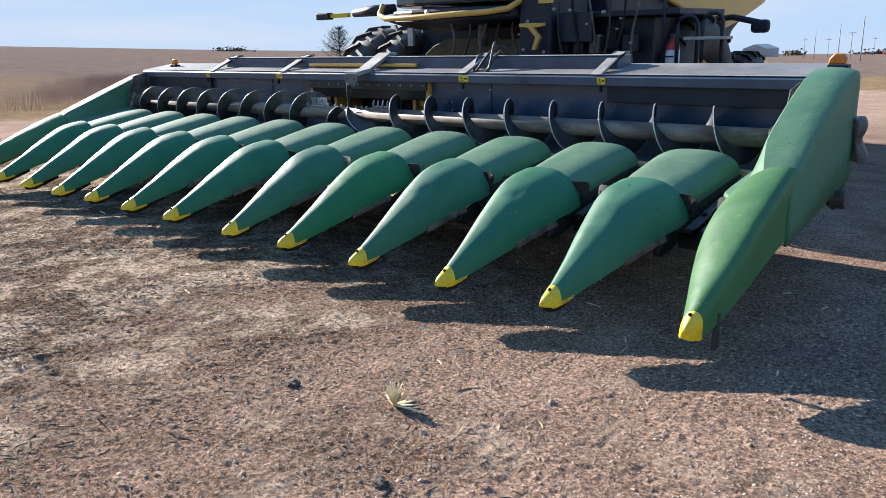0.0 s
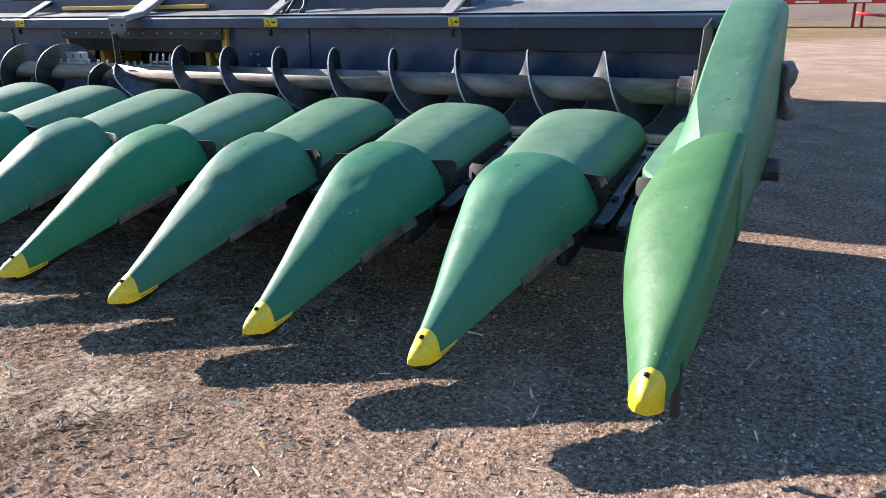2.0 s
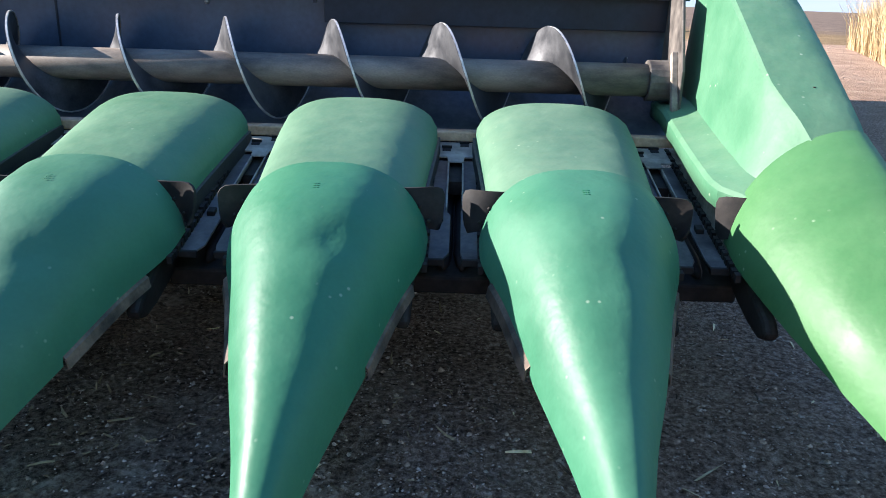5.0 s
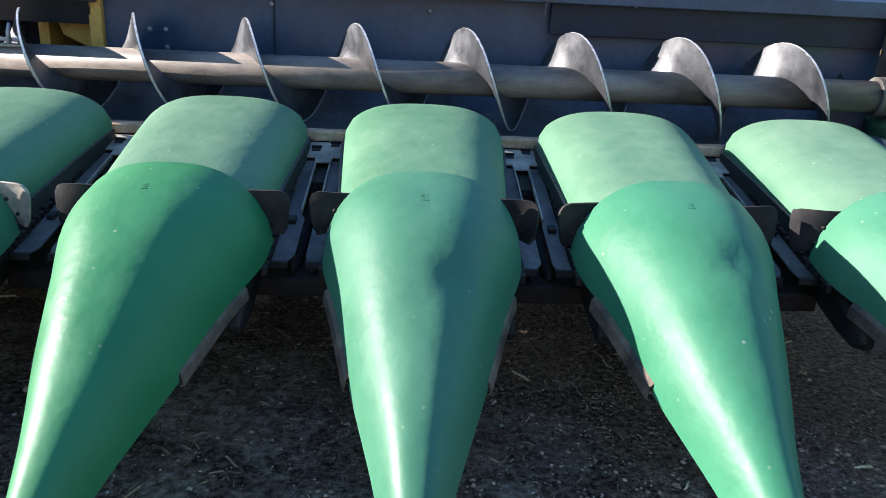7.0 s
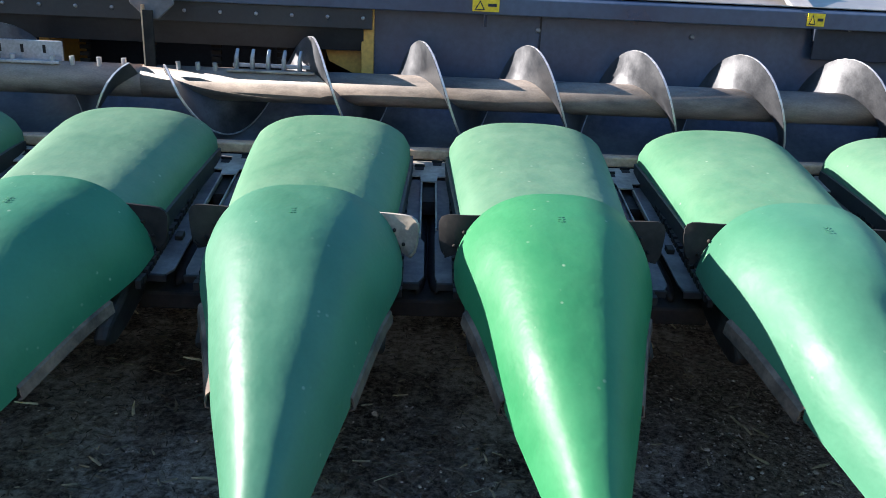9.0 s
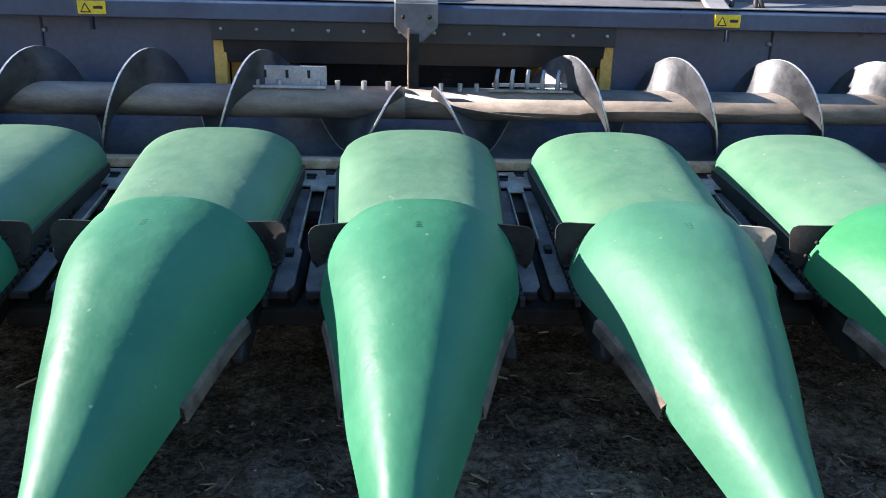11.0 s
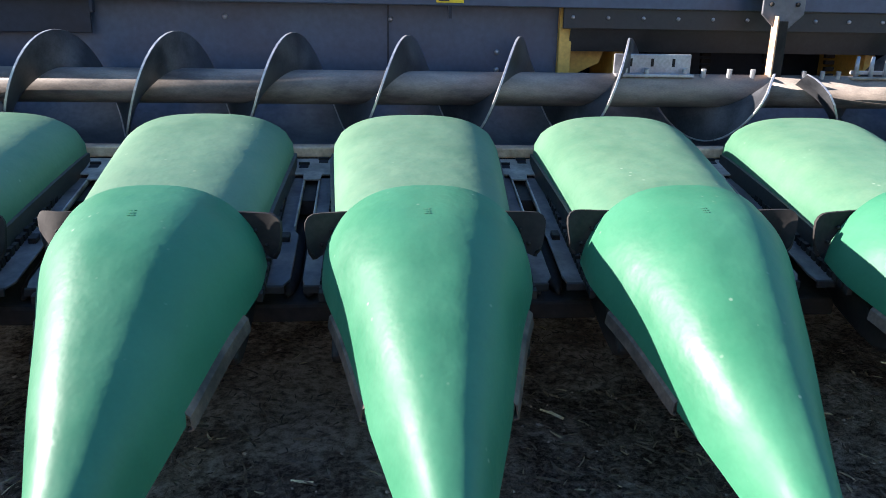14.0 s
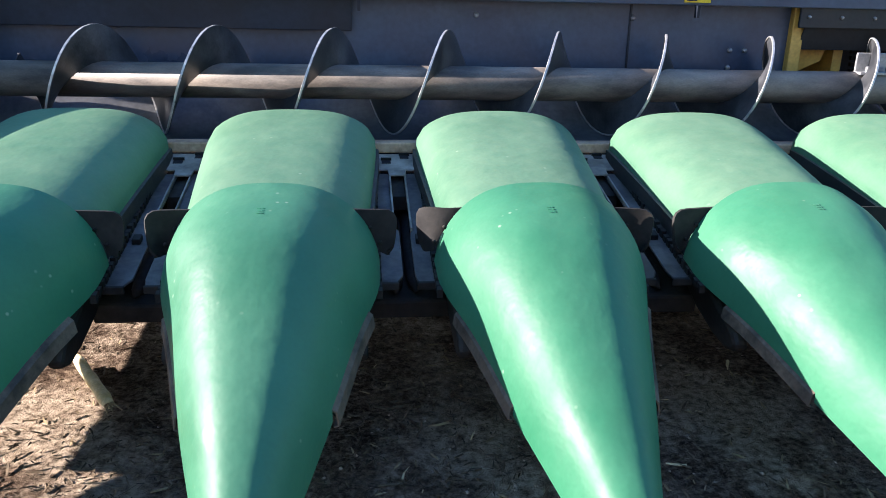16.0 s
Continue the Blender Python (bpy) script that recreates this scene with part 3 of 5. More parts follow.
def build_row_unit(cx):
    """The deck between two hoods: stripper plates either side of a slot, gathering chains, a dusty rear plate and the dark noses ahead."""
    rnd = random.Random(int(cx * 1000) + 9000)
    unit = part("row_unit", tilted(box(cx - 0.150, cx + 0.150, 1.20, 2.0, 0.54, 0.60)), DARK_IRON, header, "greasy dark iron row unit", smooth=False, bevel=0.01)
    plate = [(cx - 0.137, 1.86), (cx - 0.034, 1.86), (cx - 0.030, 1.815), (cx + 0.030, 1.815), (cx + 0.034, 1.86), (cx + 0.137, 1.86), (cx + 0.137, 2.003), (cx - 0.137, 2.003)]
    part("rear_plate", tilted(prism(plate, "z", 0.712, 0.719)), DECK, unit, "dusty steel plate behind the slot", smooth=False, bevel=0.002)
    part("slot_back", tilted(box(cx - 0.034, cx + 0.034, 1.70, 1.87, 0.640, 0.690)), DARK_IRON, unit, smooth=False)
    for dx, yy in ((-0.037, 1.926), (0.033, 1.972)):
        part("plate_slot", tilted(box(cx + dx - 0.017, cx + dx + 0.017, yy - 0.014, yy + 0.014, 0.717, 0.7205)), FLAP, unit, smooth=False)
        part("clip", tilted(box(cx + dx - 0.020, cx + dx + 0.020, yy + 0.014, yy + 0.019, 0.717, 0.729)), DARK_IRON, unit, smooth=False)
    for s in (-1, 1):
        wide = 0.022 if s > 0 else 0.012
        jog = 1.40 + rnd.uniform(-0.03, 0.03)
        sheet = [(cx + s * 0.024, 1.855), (cx + s * 0.024, jog + 0.02), (cx + s * wide, jog), (cx + s * wide, 1.16), (cx + s * 0.030, 1.125), (cx + s * 0.070, 1.118), (cx + s * 0.100, 1.14), (cx + s * 0.104, 1.855)]
        part("deck_plate", tilted(prism(sheet, "z", 0.697, 0.705)), GRIME, unit, "worn deck plate", smooth=False, bevel=0.002)
        part("slot_rib", tilted(box(min(cx + s * 0.024, cx + s * 0.031), max(cx + s * 0.024, cx + s * 0.031), jog + 0.03, 1.81, 0.703, 0.717)), DECK, unit, smooth=False, bevel=0.002)
        part("end_lip", tilted(box(min(cx + s * 0.026, cx + s * 0.085), max(cx + s * 0.026, cx + s * 0.085), 1.112, 1.122, 0.685, 0.708)), DARK_IRON, unit, "dark folded plate end", smooth=False, bevel=0.003)
        part("adjuster", tilted(box(min(cx + s * 0.036, cx + s * 0.062), max(cx + s * 0.036, cx + s * 0.062), jog - 0.05, jog - 0.015, 0.704, 0.722)), DARK_IRON, unit, smooth=False, bevel=0.003)
        bm = bmesh.new()
        for i in range(30):
            y = 1.04 + i * 0.032
            box(cx + s * 0.084 - 0.008, cx + s * 0.084 + 0.008, y, y + 0.021, 0.704, 0.728 - 0.004 * (i % 2), bm)
        part("gathering_chain", tilted(bm), DARK_IRON, unit, "dark gathering chain", smooth=False)
        guard = [(cx + s * 0.094, 0.680), (cx + s * 0.097, 0.672), (cx + s * 0.118, 0.700), (cx + s * 0.120, 0.752), (cx + s * 0.115, 0.752), (cx + s * 0.113, 0.703)]
        part("side_guard", tilted(prism(guard, "y", 1.20, 1.97)), DECK, unit, "grey angled side guard", smooth=False, bevel=0.002)
        nose = [(1.30, 0.50), (1.16, 0.43), (1.02, 0.395), (0.93, 0.385), (0.88, 0.400), (0.87, 0.425), (0.90, 0.455), (1.0, 0.490), (1.16, 0.545), (1.30, 0.585)]
        part("gatherer_nose", prism(nose, "x", cx + s * 0.118, cx + s * 0.160), DARK_IRON, unit, "dark rounded chain nose", smooth=False, bevel=0.014)
        roll = [(cx + s * 0.030, y, 0.44 + 0.16 * (y - 1.1)) for y in (1.22, 1.26, 1.32, 1.75)]
        part("snap_roll", rod(roll, [0.006, 0.020, 0.028, 0.028], 10), DARK_IRON, unit, "dark stalk roll")


for k in range(1, 12):
    build_snout(k)
    build_hood(k)
for k in range(12):
    build_row_unit((ROW[k] + ROW[k + 1]) / 2)

# end dividers, mirrored
END_TOP = [(0.06, 0.296), (0.085, 0.330), (0.14, 0.372), (0.35, 0.49), (0.6, 0.63), (0.9, 0.785), (1.1, 0.875), (1.26, 0.94)]
END_IN = [(0.06, 0.008), (0.08, 0.024), (0.10, 0.036), (0.14, 0.052), (0.35, 0.12), (0.6, 0.205), (0.85, 0.278), (1.1, 0.318), (1.26, 0.305)]
END_OUT = [(0.06, 0.008), (0.08, 0.022), (0.10, 0.034), (0.14, 0.05), (0.35, 0.075), (0.6, 0.092), (1.26, 0.098)]
END_TOP_WORN = END_TOP[:4] + [(0.6, 0.612), (0.9, 0.745), (1.1, 0.818), (1.26, 0.868)]
RAMP_TOP_WORN = [(1.15, 0.770), (1.24, 0.825), (1.28, 0.868), (1.7, 1.045), (2.1, 1.205), (2.24, 1.26), (2.38, 1.31)]
RAMP_TOP = [(1.15, 0.820), (1.24, 0.890), (1.28, 0.938), (1.7, 1.185), (2.1, 1.385), (2.26, 1.425), (2.34, 1.43), (2.38, 1.428)]


END_FLAT = [(1.15, 0.06), (1.24, 0.09), (1.35, 0.13), (1.5, 0.165), (2.38, 0.16)]
END_LIP = [(1.15, 0.255), (1.24, 0.275), (1.32, 0.335), (1.5, 0.345), (1.9, 0.335), (2.38, 0.31)]


def build_end(s):
    cx = ROW[12] * s + 0.028 * s
    rnd = random.Random(17 + s)
    end_top, ramp_top = (END_TOP, RAMP_TOP) if s > 0 else (END_TOP_WORN, RAMP_TOP_WORN)

    def snout_section(y, grow=0.0):
        i, o, top = curve_at(END_IN, y) + grow, curve_at(END_OUT, y) + grow, curve_at(end_top, y) + grow
        low = curve_at(SNOUT_LOW, y) + 0.02 - grow
        crest = o - min(0.055, o * 0.8)
        ring = []
        for a in spread(0, math.pi / 2, 16):
            ring.append((cx + s * (crest - (i + crest) * math.cos(a) ** (2 / 1.9)), y, low + (top - low) * math.sin(a) ** (2 / 1.9)))
        h = min(0.05, (top - low) * 0.5)
        ring += [(cx + s * (crest + (o - crest) * 0.6), y, top - h * 0.18), (cx + s * (o - 0.006), y, top - h * 0.55), (cx + s * o, y, top - h), (cx + s * o, y, (top - h + low) / 2), (cx + s * o, y, low - (0.02 if s > 0 else 0.08) * min(1, y * 3))]
        return ring

    bm = loft([snout_section(y) for y in spread(0.125, 1.26, 34)] + [[(cx + (x - cx) * 0.5, 1.262, 0.72 + (z - 0.72) * 0.5) for x, _, z in snout_section(1.26)]])
    ob = part("end_snout", bm, GREEN_END, header, "yellowish green poly end snout", thick=0.010)
    nose_cap(cx, ob, [snout_section(y, 0.004) for y in spread(0.066, 0.152, 8)], (cx, 0.125, curve_at(end_top, 0.125) + 0.008))
    flap(cx + s * 0.012, -s, 1.205, rnd, ob, 0.055)
    rings = []
    for y in spread(1.15, 2.05, 18) + [2.1, 2.16, 2.22, 2.28, 2.33, 2.38]:
        top = curve_at(ramp_top, y)
        f = (y - 1.15) / 1.23
        lip, lz = curve_at(END_LIP, y), 0.715 + 0.15 * min(1, f * 1.25)
        edge = curve_at(END_FLAT, y)
        crown = 0.012
        pts = [(-lip, lz - 0.07), (-lip, lz - 0.014), (-lip + 0.012, lz), (-lip + 0.06, lz + 0.012), (-lip + 0.115, lz + 0.030)]
        a, b = pts[-1], (-edge, top - 0.014)
        for t in (0.2, 0.4, 0.6, 0.8):
            pts.append((a[0] + (b[0] - a[0]) * t ** 1.1, a[1] + (b[1] - a[1]) * t))
        pts += [b, (-edge * 0.93, top), (-edge * 0.5, top + crown * f), (0.0, top + crown * 0.7 * f), (0.05, top), (0.085, top - 0.012), (0.100, top - 0.040), (0.104, top - 0.07)]
        low = 0.50 + 0.22 * f if s > 0 else 0.42
        for t in (0.33, 0.66, 1.0):
            pts.append((0.104, (top - 0.07) + (low - top + 0.07) * t))
        rings.append([(cx + s * px, y, pz) for px, pz in pts])
    ramp = part("end_hood", loft(rings), GREEN_RAMP, header, "tall faded green poly end divider hood", thick=0.010, crisp=24)
    for yy in (1.45, 1.95):
        b = bmesh.new()
        bmesh.ops.create_cone(b, cap_ends=True, segments=8, radius1=0.006, radius2=0.005, depth=0.004, matrix=Matrix.Translation((cx - s * 0.02, yy, curve_at(ramp_top, yy) + 0.0005)))
        part("rivet", b, DARK_IRON, ramp)
    # inner dark shield and auger bearing
    shield = [(2.08, 0.80), (2.08, 1.02), (2.20, 1.30), (2.40, 1.34), (2.46, 0.80)]
    part("end_shield", prism(shield, "x", cx - s * 0.275, cx - s * 0.262), GRIME, header, "dusty grey steel end shield", smooth=False, bevel=0.004)
    part("shield_rib", prism([(2.07, 0.86), (2.10, 0.85), (2.20, 1.07), (2.17, 1.09)], "x", cx - s * 0.275, cx - s * 0.300), DECK, header, smooth=False, bevel=0.003)
    # outer sheet, hinge bracket and rear frame of the end
    sheet = [(2.0, 0.60), (2.0, 1.0), (2.3, 1.20), (2.48, 1.12), (2.46, 0.72), (2.2, 0.52)]
    part("end_sheet", prism(sheet, "x", cx + s * 0.06, cx + s * 0.075), BLACK_PAINT, header, "dark steel end sheet", smooth=False, bevel=0.004)
    bm = loft([[(cx + s * (0.110 + 0.02 * t + (0.042 + 0.020 * math.sin(9 * t)) * c), 2.38 + 0.03 * t + 0.09 * d, 1.12 - 0.29 * t + 0.02 * c * d) for c, d in ((-1, 0.4), (-0.2, 1), (0.8, 0.7), (1.2, -0.3), (0.5, -1), (-0.9, -0.7))] for t in spread(0, 1, 8)], True, True)
    part("drive_cover", bm, GRIME, header, "bent grey drive cover", smooth=False, bevel=0.015)
    part("drive_box", rod([(cx + s * 0.08, 2.08, 0.62), (cx + s * 0.17, 2.08, 0.62)], 0.06, 14), GRIME, header, smooth=False, bevel=0.006)
    # marker lamp on the rear top corner
    lx, ly, lz = (cx - s * 0.06, 2.42, 1.455) if s > 0 else (-4.09, 2.68, 1.435)
    lamp = part("marker_lamp", prism([(lx - 0.058, lz), (lx + 0.050, lz), (lx + 0.056, lz + 0.045), (lx + 0.040, lz + 0.07), (lx - 0.020, lz + 0.073), (lx - 0.052, lz + 0.035)], "y", ly, ly + 0.05), ORANGE, header, "amber marker lamp", bevel=0.012)
    part("lamp_bracket", box(lx - 0.055, lx + 0.075, ly - 0.02, ly + 0.06, lz - 0.075, lz), BLACK_PAINT, lamp, smooth=False, bevel=0.006)
    part("prop_foot", prism([(0.30, 0.34), (0.33, 0.34), (0.315, 0.16), (0.28, 0.15)], "x", cx + s * 0.05, cx + s * 0.075), RUBBER, header, "black support foot under the end snout", smooth=False)


build_end(1)
build_end(-1)

# trough, rail, back wall and top beam
WALL_Y = 2.48
HALF = 4.36


def build_frame():
    part("cross_rail", box(-HALF, HALF, 2.006, 2.075, 0.722, 0.762), RAIL, header, "rubbed tan steel cross rail", smooth=False, bevel=0.006)
    prof = [(2.078, 0.755), (2.10, 0.735), (2.17, 0.722), (2.27, 0.735), (2.36, 0.78), (2.43, 0.85), (2.465, 0.93), (WALL_Y, 1.0)]
    part("trough", loft([[(x, y, z) for y, z in prof] for x in spread(-HALF, HALF, 13)]), TROUGH, header, "worn dark steel auger trough", thick=0.006)
    for s in (-1, 1):
        part("back_panel", box(min(s * 0.86, s * HALF), max(s * 0.86, s * HALF), WALL_Y, WALL_Y + 0.02, 0.98, 1.37), WALL_PAINT, header, "dark blue-grey back panel", smooth=False)
        part("upper_shield", box(min(s * 2.83, s * HALF), max(s * 2.83, s * HALF), WALL_Y - 0.05, WALL_Y - 0.038, 1.152, 1.32), BLACK_PAINT, header, "black upper shield strip", smooth=False, bevel=0.003)
        part("seam", box(s * 1.62 - 0.004, s * 1.62 + 0.004, WALL_Y - 0.006, WALL_Y, 1.0, 1.33), BLACK_PAINT, header, smooth=False)
        # feeder opening: ochre post, angled cheek
        part("opening_post", box(min(s * 0.83, s * 0.885), max(s * 0.83, s * 0.885), WALL_Y - 0.035, WALL_Y + 0.02, 0.96, 1.34), CAT_YELLOW, header, "ochre opening post", smooth=False, bevel=0.004)
        cheek = [(s * 0.83, 1.22), (s * 0.62, 1.22), (s * 0.68, 1.05), (s * 0.83, 0.98)]
        part("opening_cheek", prism(cheek, "y", WALL_Y + 0.05, WALL_Y + 0.065), CAT_YELLOW, header, "ochre triangular cheek plate", smooth=False, bevel=0.003)
        part("opening_side", box(min(s * 0.57, s * 0.615), max(s * 0.57, s * 0.615), WALL_Y + 0.06, WALL_Y + 0.45, 0.92, 1.22), CAT_YELLOW, header, smooth=False)
        # bolts on the panels
        for x, z in ((1.078, 1.095), (1.148, 1.095), (1.148, 1.02), (1.61, 1.225), (2.30, 1.225), (2.98, 1.29), (3.2, 1.29)):
            b = bmesh.new()
            bmesh.ops.create_cone(b, cap_ends=True, segments=10, radius1=0.012, radius2=0.009, depth=0.012, matrix=Matrix.Translation((s * x, WALL_Y - 0.006 - (0.045 if x > 2.9 else 0), z)) @ Euler((radians(90), 0, 0)).to_matrix().to_4x4())
            part("panel_bolt", b, ZINC, header)
        # warning decals: yellow plates with a black sign
        for x, wd in ((1.365, 0.115), (2.80, 0.075)):
            d = part("warning_decal", box(s * x - wd / 2, s * x + wd / 2, 2.383, 2.389, 1.297, 1.350), YELLOW, header, "yellow warning decal", smooth=False)
            part("sign_mark", prism([(s * x - wd * 0.42, 1.303), (s * x - wd * 0.02, 1.303), (s * x - wd * 0.22, 1.343)], "y", 2.3805, 2.383), BLACK_PAINT, d, smooth=False)
            part("sign_fill", prism([(s * x - wd * 0.35, 1.307), (s * x - wd * 0.09, 1.307), (s * x - wd * 0.22, 1.334)], "y", 2.379, 2.3805), YELLOW, d, smooth=False)
            part("sign_bar", box(s * x + wd * 0.08, s * x + wd * 0.40, 2.3805, 2.383, 1.318, 1.330), BLACK_PAINT, d, smooth=False)
            part("decal_hook", box(s * x - 0.006, s * x + 0.006, 2.36, 2.39, 1.235, 1.285), BLACK_PAINT, d, smooth=False)
    # rubber apron over the opening, in two steps, with a row of bolts
    part("apron_top", box(-0.88, 0.88, 2.405, 2.42, 1.200, 1.315), RUBBER, header, "black apron above the feeder opening", smooth=False, bevel=0.004)
    part("apron_rubber", prism([(2.42, 1.21), (2.428, 1.21), (2.47, 1.105), (2.462, 1.105)], "x", -0.84, 0.84), RUBBER, header, "black rubber apron", smooth=False)
    for x in spread(-0.84, 0.84, 12):
        b = bmesh.new()
        bmesh.ops.create_cone(b, cap_ends=True, segments=8, radius1=0.009, radius2=0.007, depth=0.01, matrix=Matrix.Translation((x, 2.402, 1.247)) @ Euler((radians(90), 0, 0)).to_matrix().to_4x4())
        part("apron_bolt", b, ZINC, header)
    # top lip, sloping top sheet, rear box beam and its gussets
    lip = [(2.39, 1.285), (2.39, 1.352), (2.405, 1.366), (2.47, 1.372), (2.50, 1.34), (2.50, 1.30), (2.405, 1.285)]
    part("top_lip", prism(lip, "x", -HALF - 0.05, HALF + 0.05), WALL_PAINT, header, "folded dark top lip", smooth=False, bevel=0.004)
    top = [(2.44, 1.374), (2.93, 1.445), (2.95, 1.43), (2.95, 1.30), (2.5, 1.345)]
    part("top_sheet", prism(top, "x", -HALF - 0.12, HALF + 0.12), TOP_SHEET, header, "dusty grey sloping top sheet", smooth=False, bevel=0.003)
    beam = [(2.67, 1.40), (2.67, 1.500), (2.685, 1.515), (2.88, 1.515), (2.90, 1.515), (2.90, 1.42)]
    part("rear_beam", prism(beam, "x", -2.79, 2.79), WALL_PAINT, header, "dark rear box beam", smooth=False, bevel=0.006)
    # thin dusty strips whose pale colour paints the sunlit rims of lip and beam
    part("lip_edge", box(-HALF - 0.05, HALF + 0.05, 2.404, 2.468, 1.373, 1.377), DUST_AND_GLINT, header, "dusty upper edge with sun glint in its pale colour", smooth=False)
    part("beam_cap", box(-2.79, 2.79, 2.672, 2.90, 1.516, 1.520), DUST_AND_GLINT, header, "dusty beam top with sun glint in its pale colour", smooth=False)
    part("rear_sheet", box(-HALF, HALF, 2.925, 2.94, 0.55, 1.42), BLACK_PAINT, header, "dark rear sheet", smooth=False)
    part("lower_beam", box(-HALF, HALF, 2.45, 2.88, 0.50, 0.70), BLACK_PAINT, header, "dark lower frame beam", smooth=False, bevel=0.01)
    for x, m in ((-2.74, DUST_AND_GLINT), (-1.33, DUST_AND_GLINT), (1.33, DUST_AND_GLINT), (2.74, DUST_AND_GLINT)):
        side = [(2.395, 1.375), (2.455, 1.378), (2.80, 1.545), (2.86, 1.545), (2.86, 1.53), (2.74, 1.53)]
        part("gusset", prism(side, "x", x - 0.05, x + 0.05), m, header, "bent steel gusset strap", smooth=False, bevel=0.006)
    part("hose_tray", box(-1.1, 0.55, 2.62, 2.66, 1.42, 1.45), CAT_YELLOW, header, "ochre strip on the top sheet", smooth=False, bevel=0.004)
    # dark feeder throat behind the opening: slatted chains
    part("throat_roof", box(-0.62, 0.62, WALL_Y + 0.02, 3.3, 1.22, 1.24), BLACK_PAINT, header, smooth=False)
    part("throat_floor", box(-0.62, 0.62, WALL_Y + 0.02, 3.3, 0.86, 0.88), BLACK_PAINT, header, smooth=False)
    part("throat_back", box(-0.62, 0.62, 3.28, 3.30, 0.88, 1.22), BLACK_PAINT, header, smooth=False)
    for x in (-0.45, -0.15, 0.15, 0.45):
        bm = bmesh.new()
        for i in range(9):
            box(x - 0.022, x + 0.022, WALL_Y + 0.12 + i * 0.004, WALL_Y + 0.14 + i * 0.004, 0.93 + i * 0.03, 0.948 + i * 0.03, bm)
        part("feeder_chain", bm, DARK_IRON, header, smooth=False)
    # cable bundle over the beam
    for j, (dx, h) in enumerate(((0.0, 0.16), (0.03, 0.11), (0.055, 0.19), (-0.04, 0.08))):
        pts = [(1.42 + dx + 0.10 * math.sin(t * 2.2 + j), 2.50 + 0.42 * t, 1.38 + h * math.sin(t * math.pi) + 0.13 * t) for t in spread(0, 1, 14)]
        part("hydraulic_hose", rod(pts, 0.011, 8), RUBBER, header, "black hydraulic hose")


build_frame()


def build_centre_hanger():
    """The hanger that carries the auger's middle bearing: arm from the beam, bent plate, twisted blade."""
    arm = [(2.25, 1.335), (2.25, 1.385), (2.44, 1.41), (2.74, 1.56), (2.84, 1.56), (2.84, 1.53), (2.74, 1.525), (2.45, 1.372), (2.29, 1.345)]
    ob = part("centre_hanger", prism(arm, "x", -0.095, 0.085), DUST_AND_GLINT, header, "grey steel centre hanger", smooth=False, bevel=0.006)
    plate = [(-0.095, 1.37), (0.085, 1.37), (0.085, 1.275), (0.02, 1.215), (-0.03, 1.215), (-0.095, 1.275)]
    part("hanger_plate", prism(plate, "y", 2.238, 2.25), TOP_SHEET, ob, smooth=False, bevel=0.004)
    part("hanger_bar", box(-0.034, 0.006, 2.205, 2.217, 0.93, 1.25), DARK_IRON, ob, "dark flat hanger bar", smooth=False, bevel=0.002)
    part("hanger_web", box(-0.040, -0.034, 2.205, 2.255, 0.96, 1.27), RAIL, ob, "dusty hanger web", smooth=False)
    for x in (-0.06, 0.05):
        b = bmesh.new()
        bmesh.ops.create_cone(b, cap_ends=True, segments=8, radius1=0.009, radius2=0.008, depth=0.012, matrix=Matrix.Translation((x, 2.234, 1.315)) @ Euler((radians(90), 0, 0)).to_matrix().to_4x4())
        part("hanger_bolt", b, DARK_IRON, ob)


build_centre_hanger()

AUG_Y, AUG_Z, TUBE_R, FLIGHT_R, LEAD = 2.23, 0.965, 0.068, 0.212, 0.4515
TOP_AT = 1.537


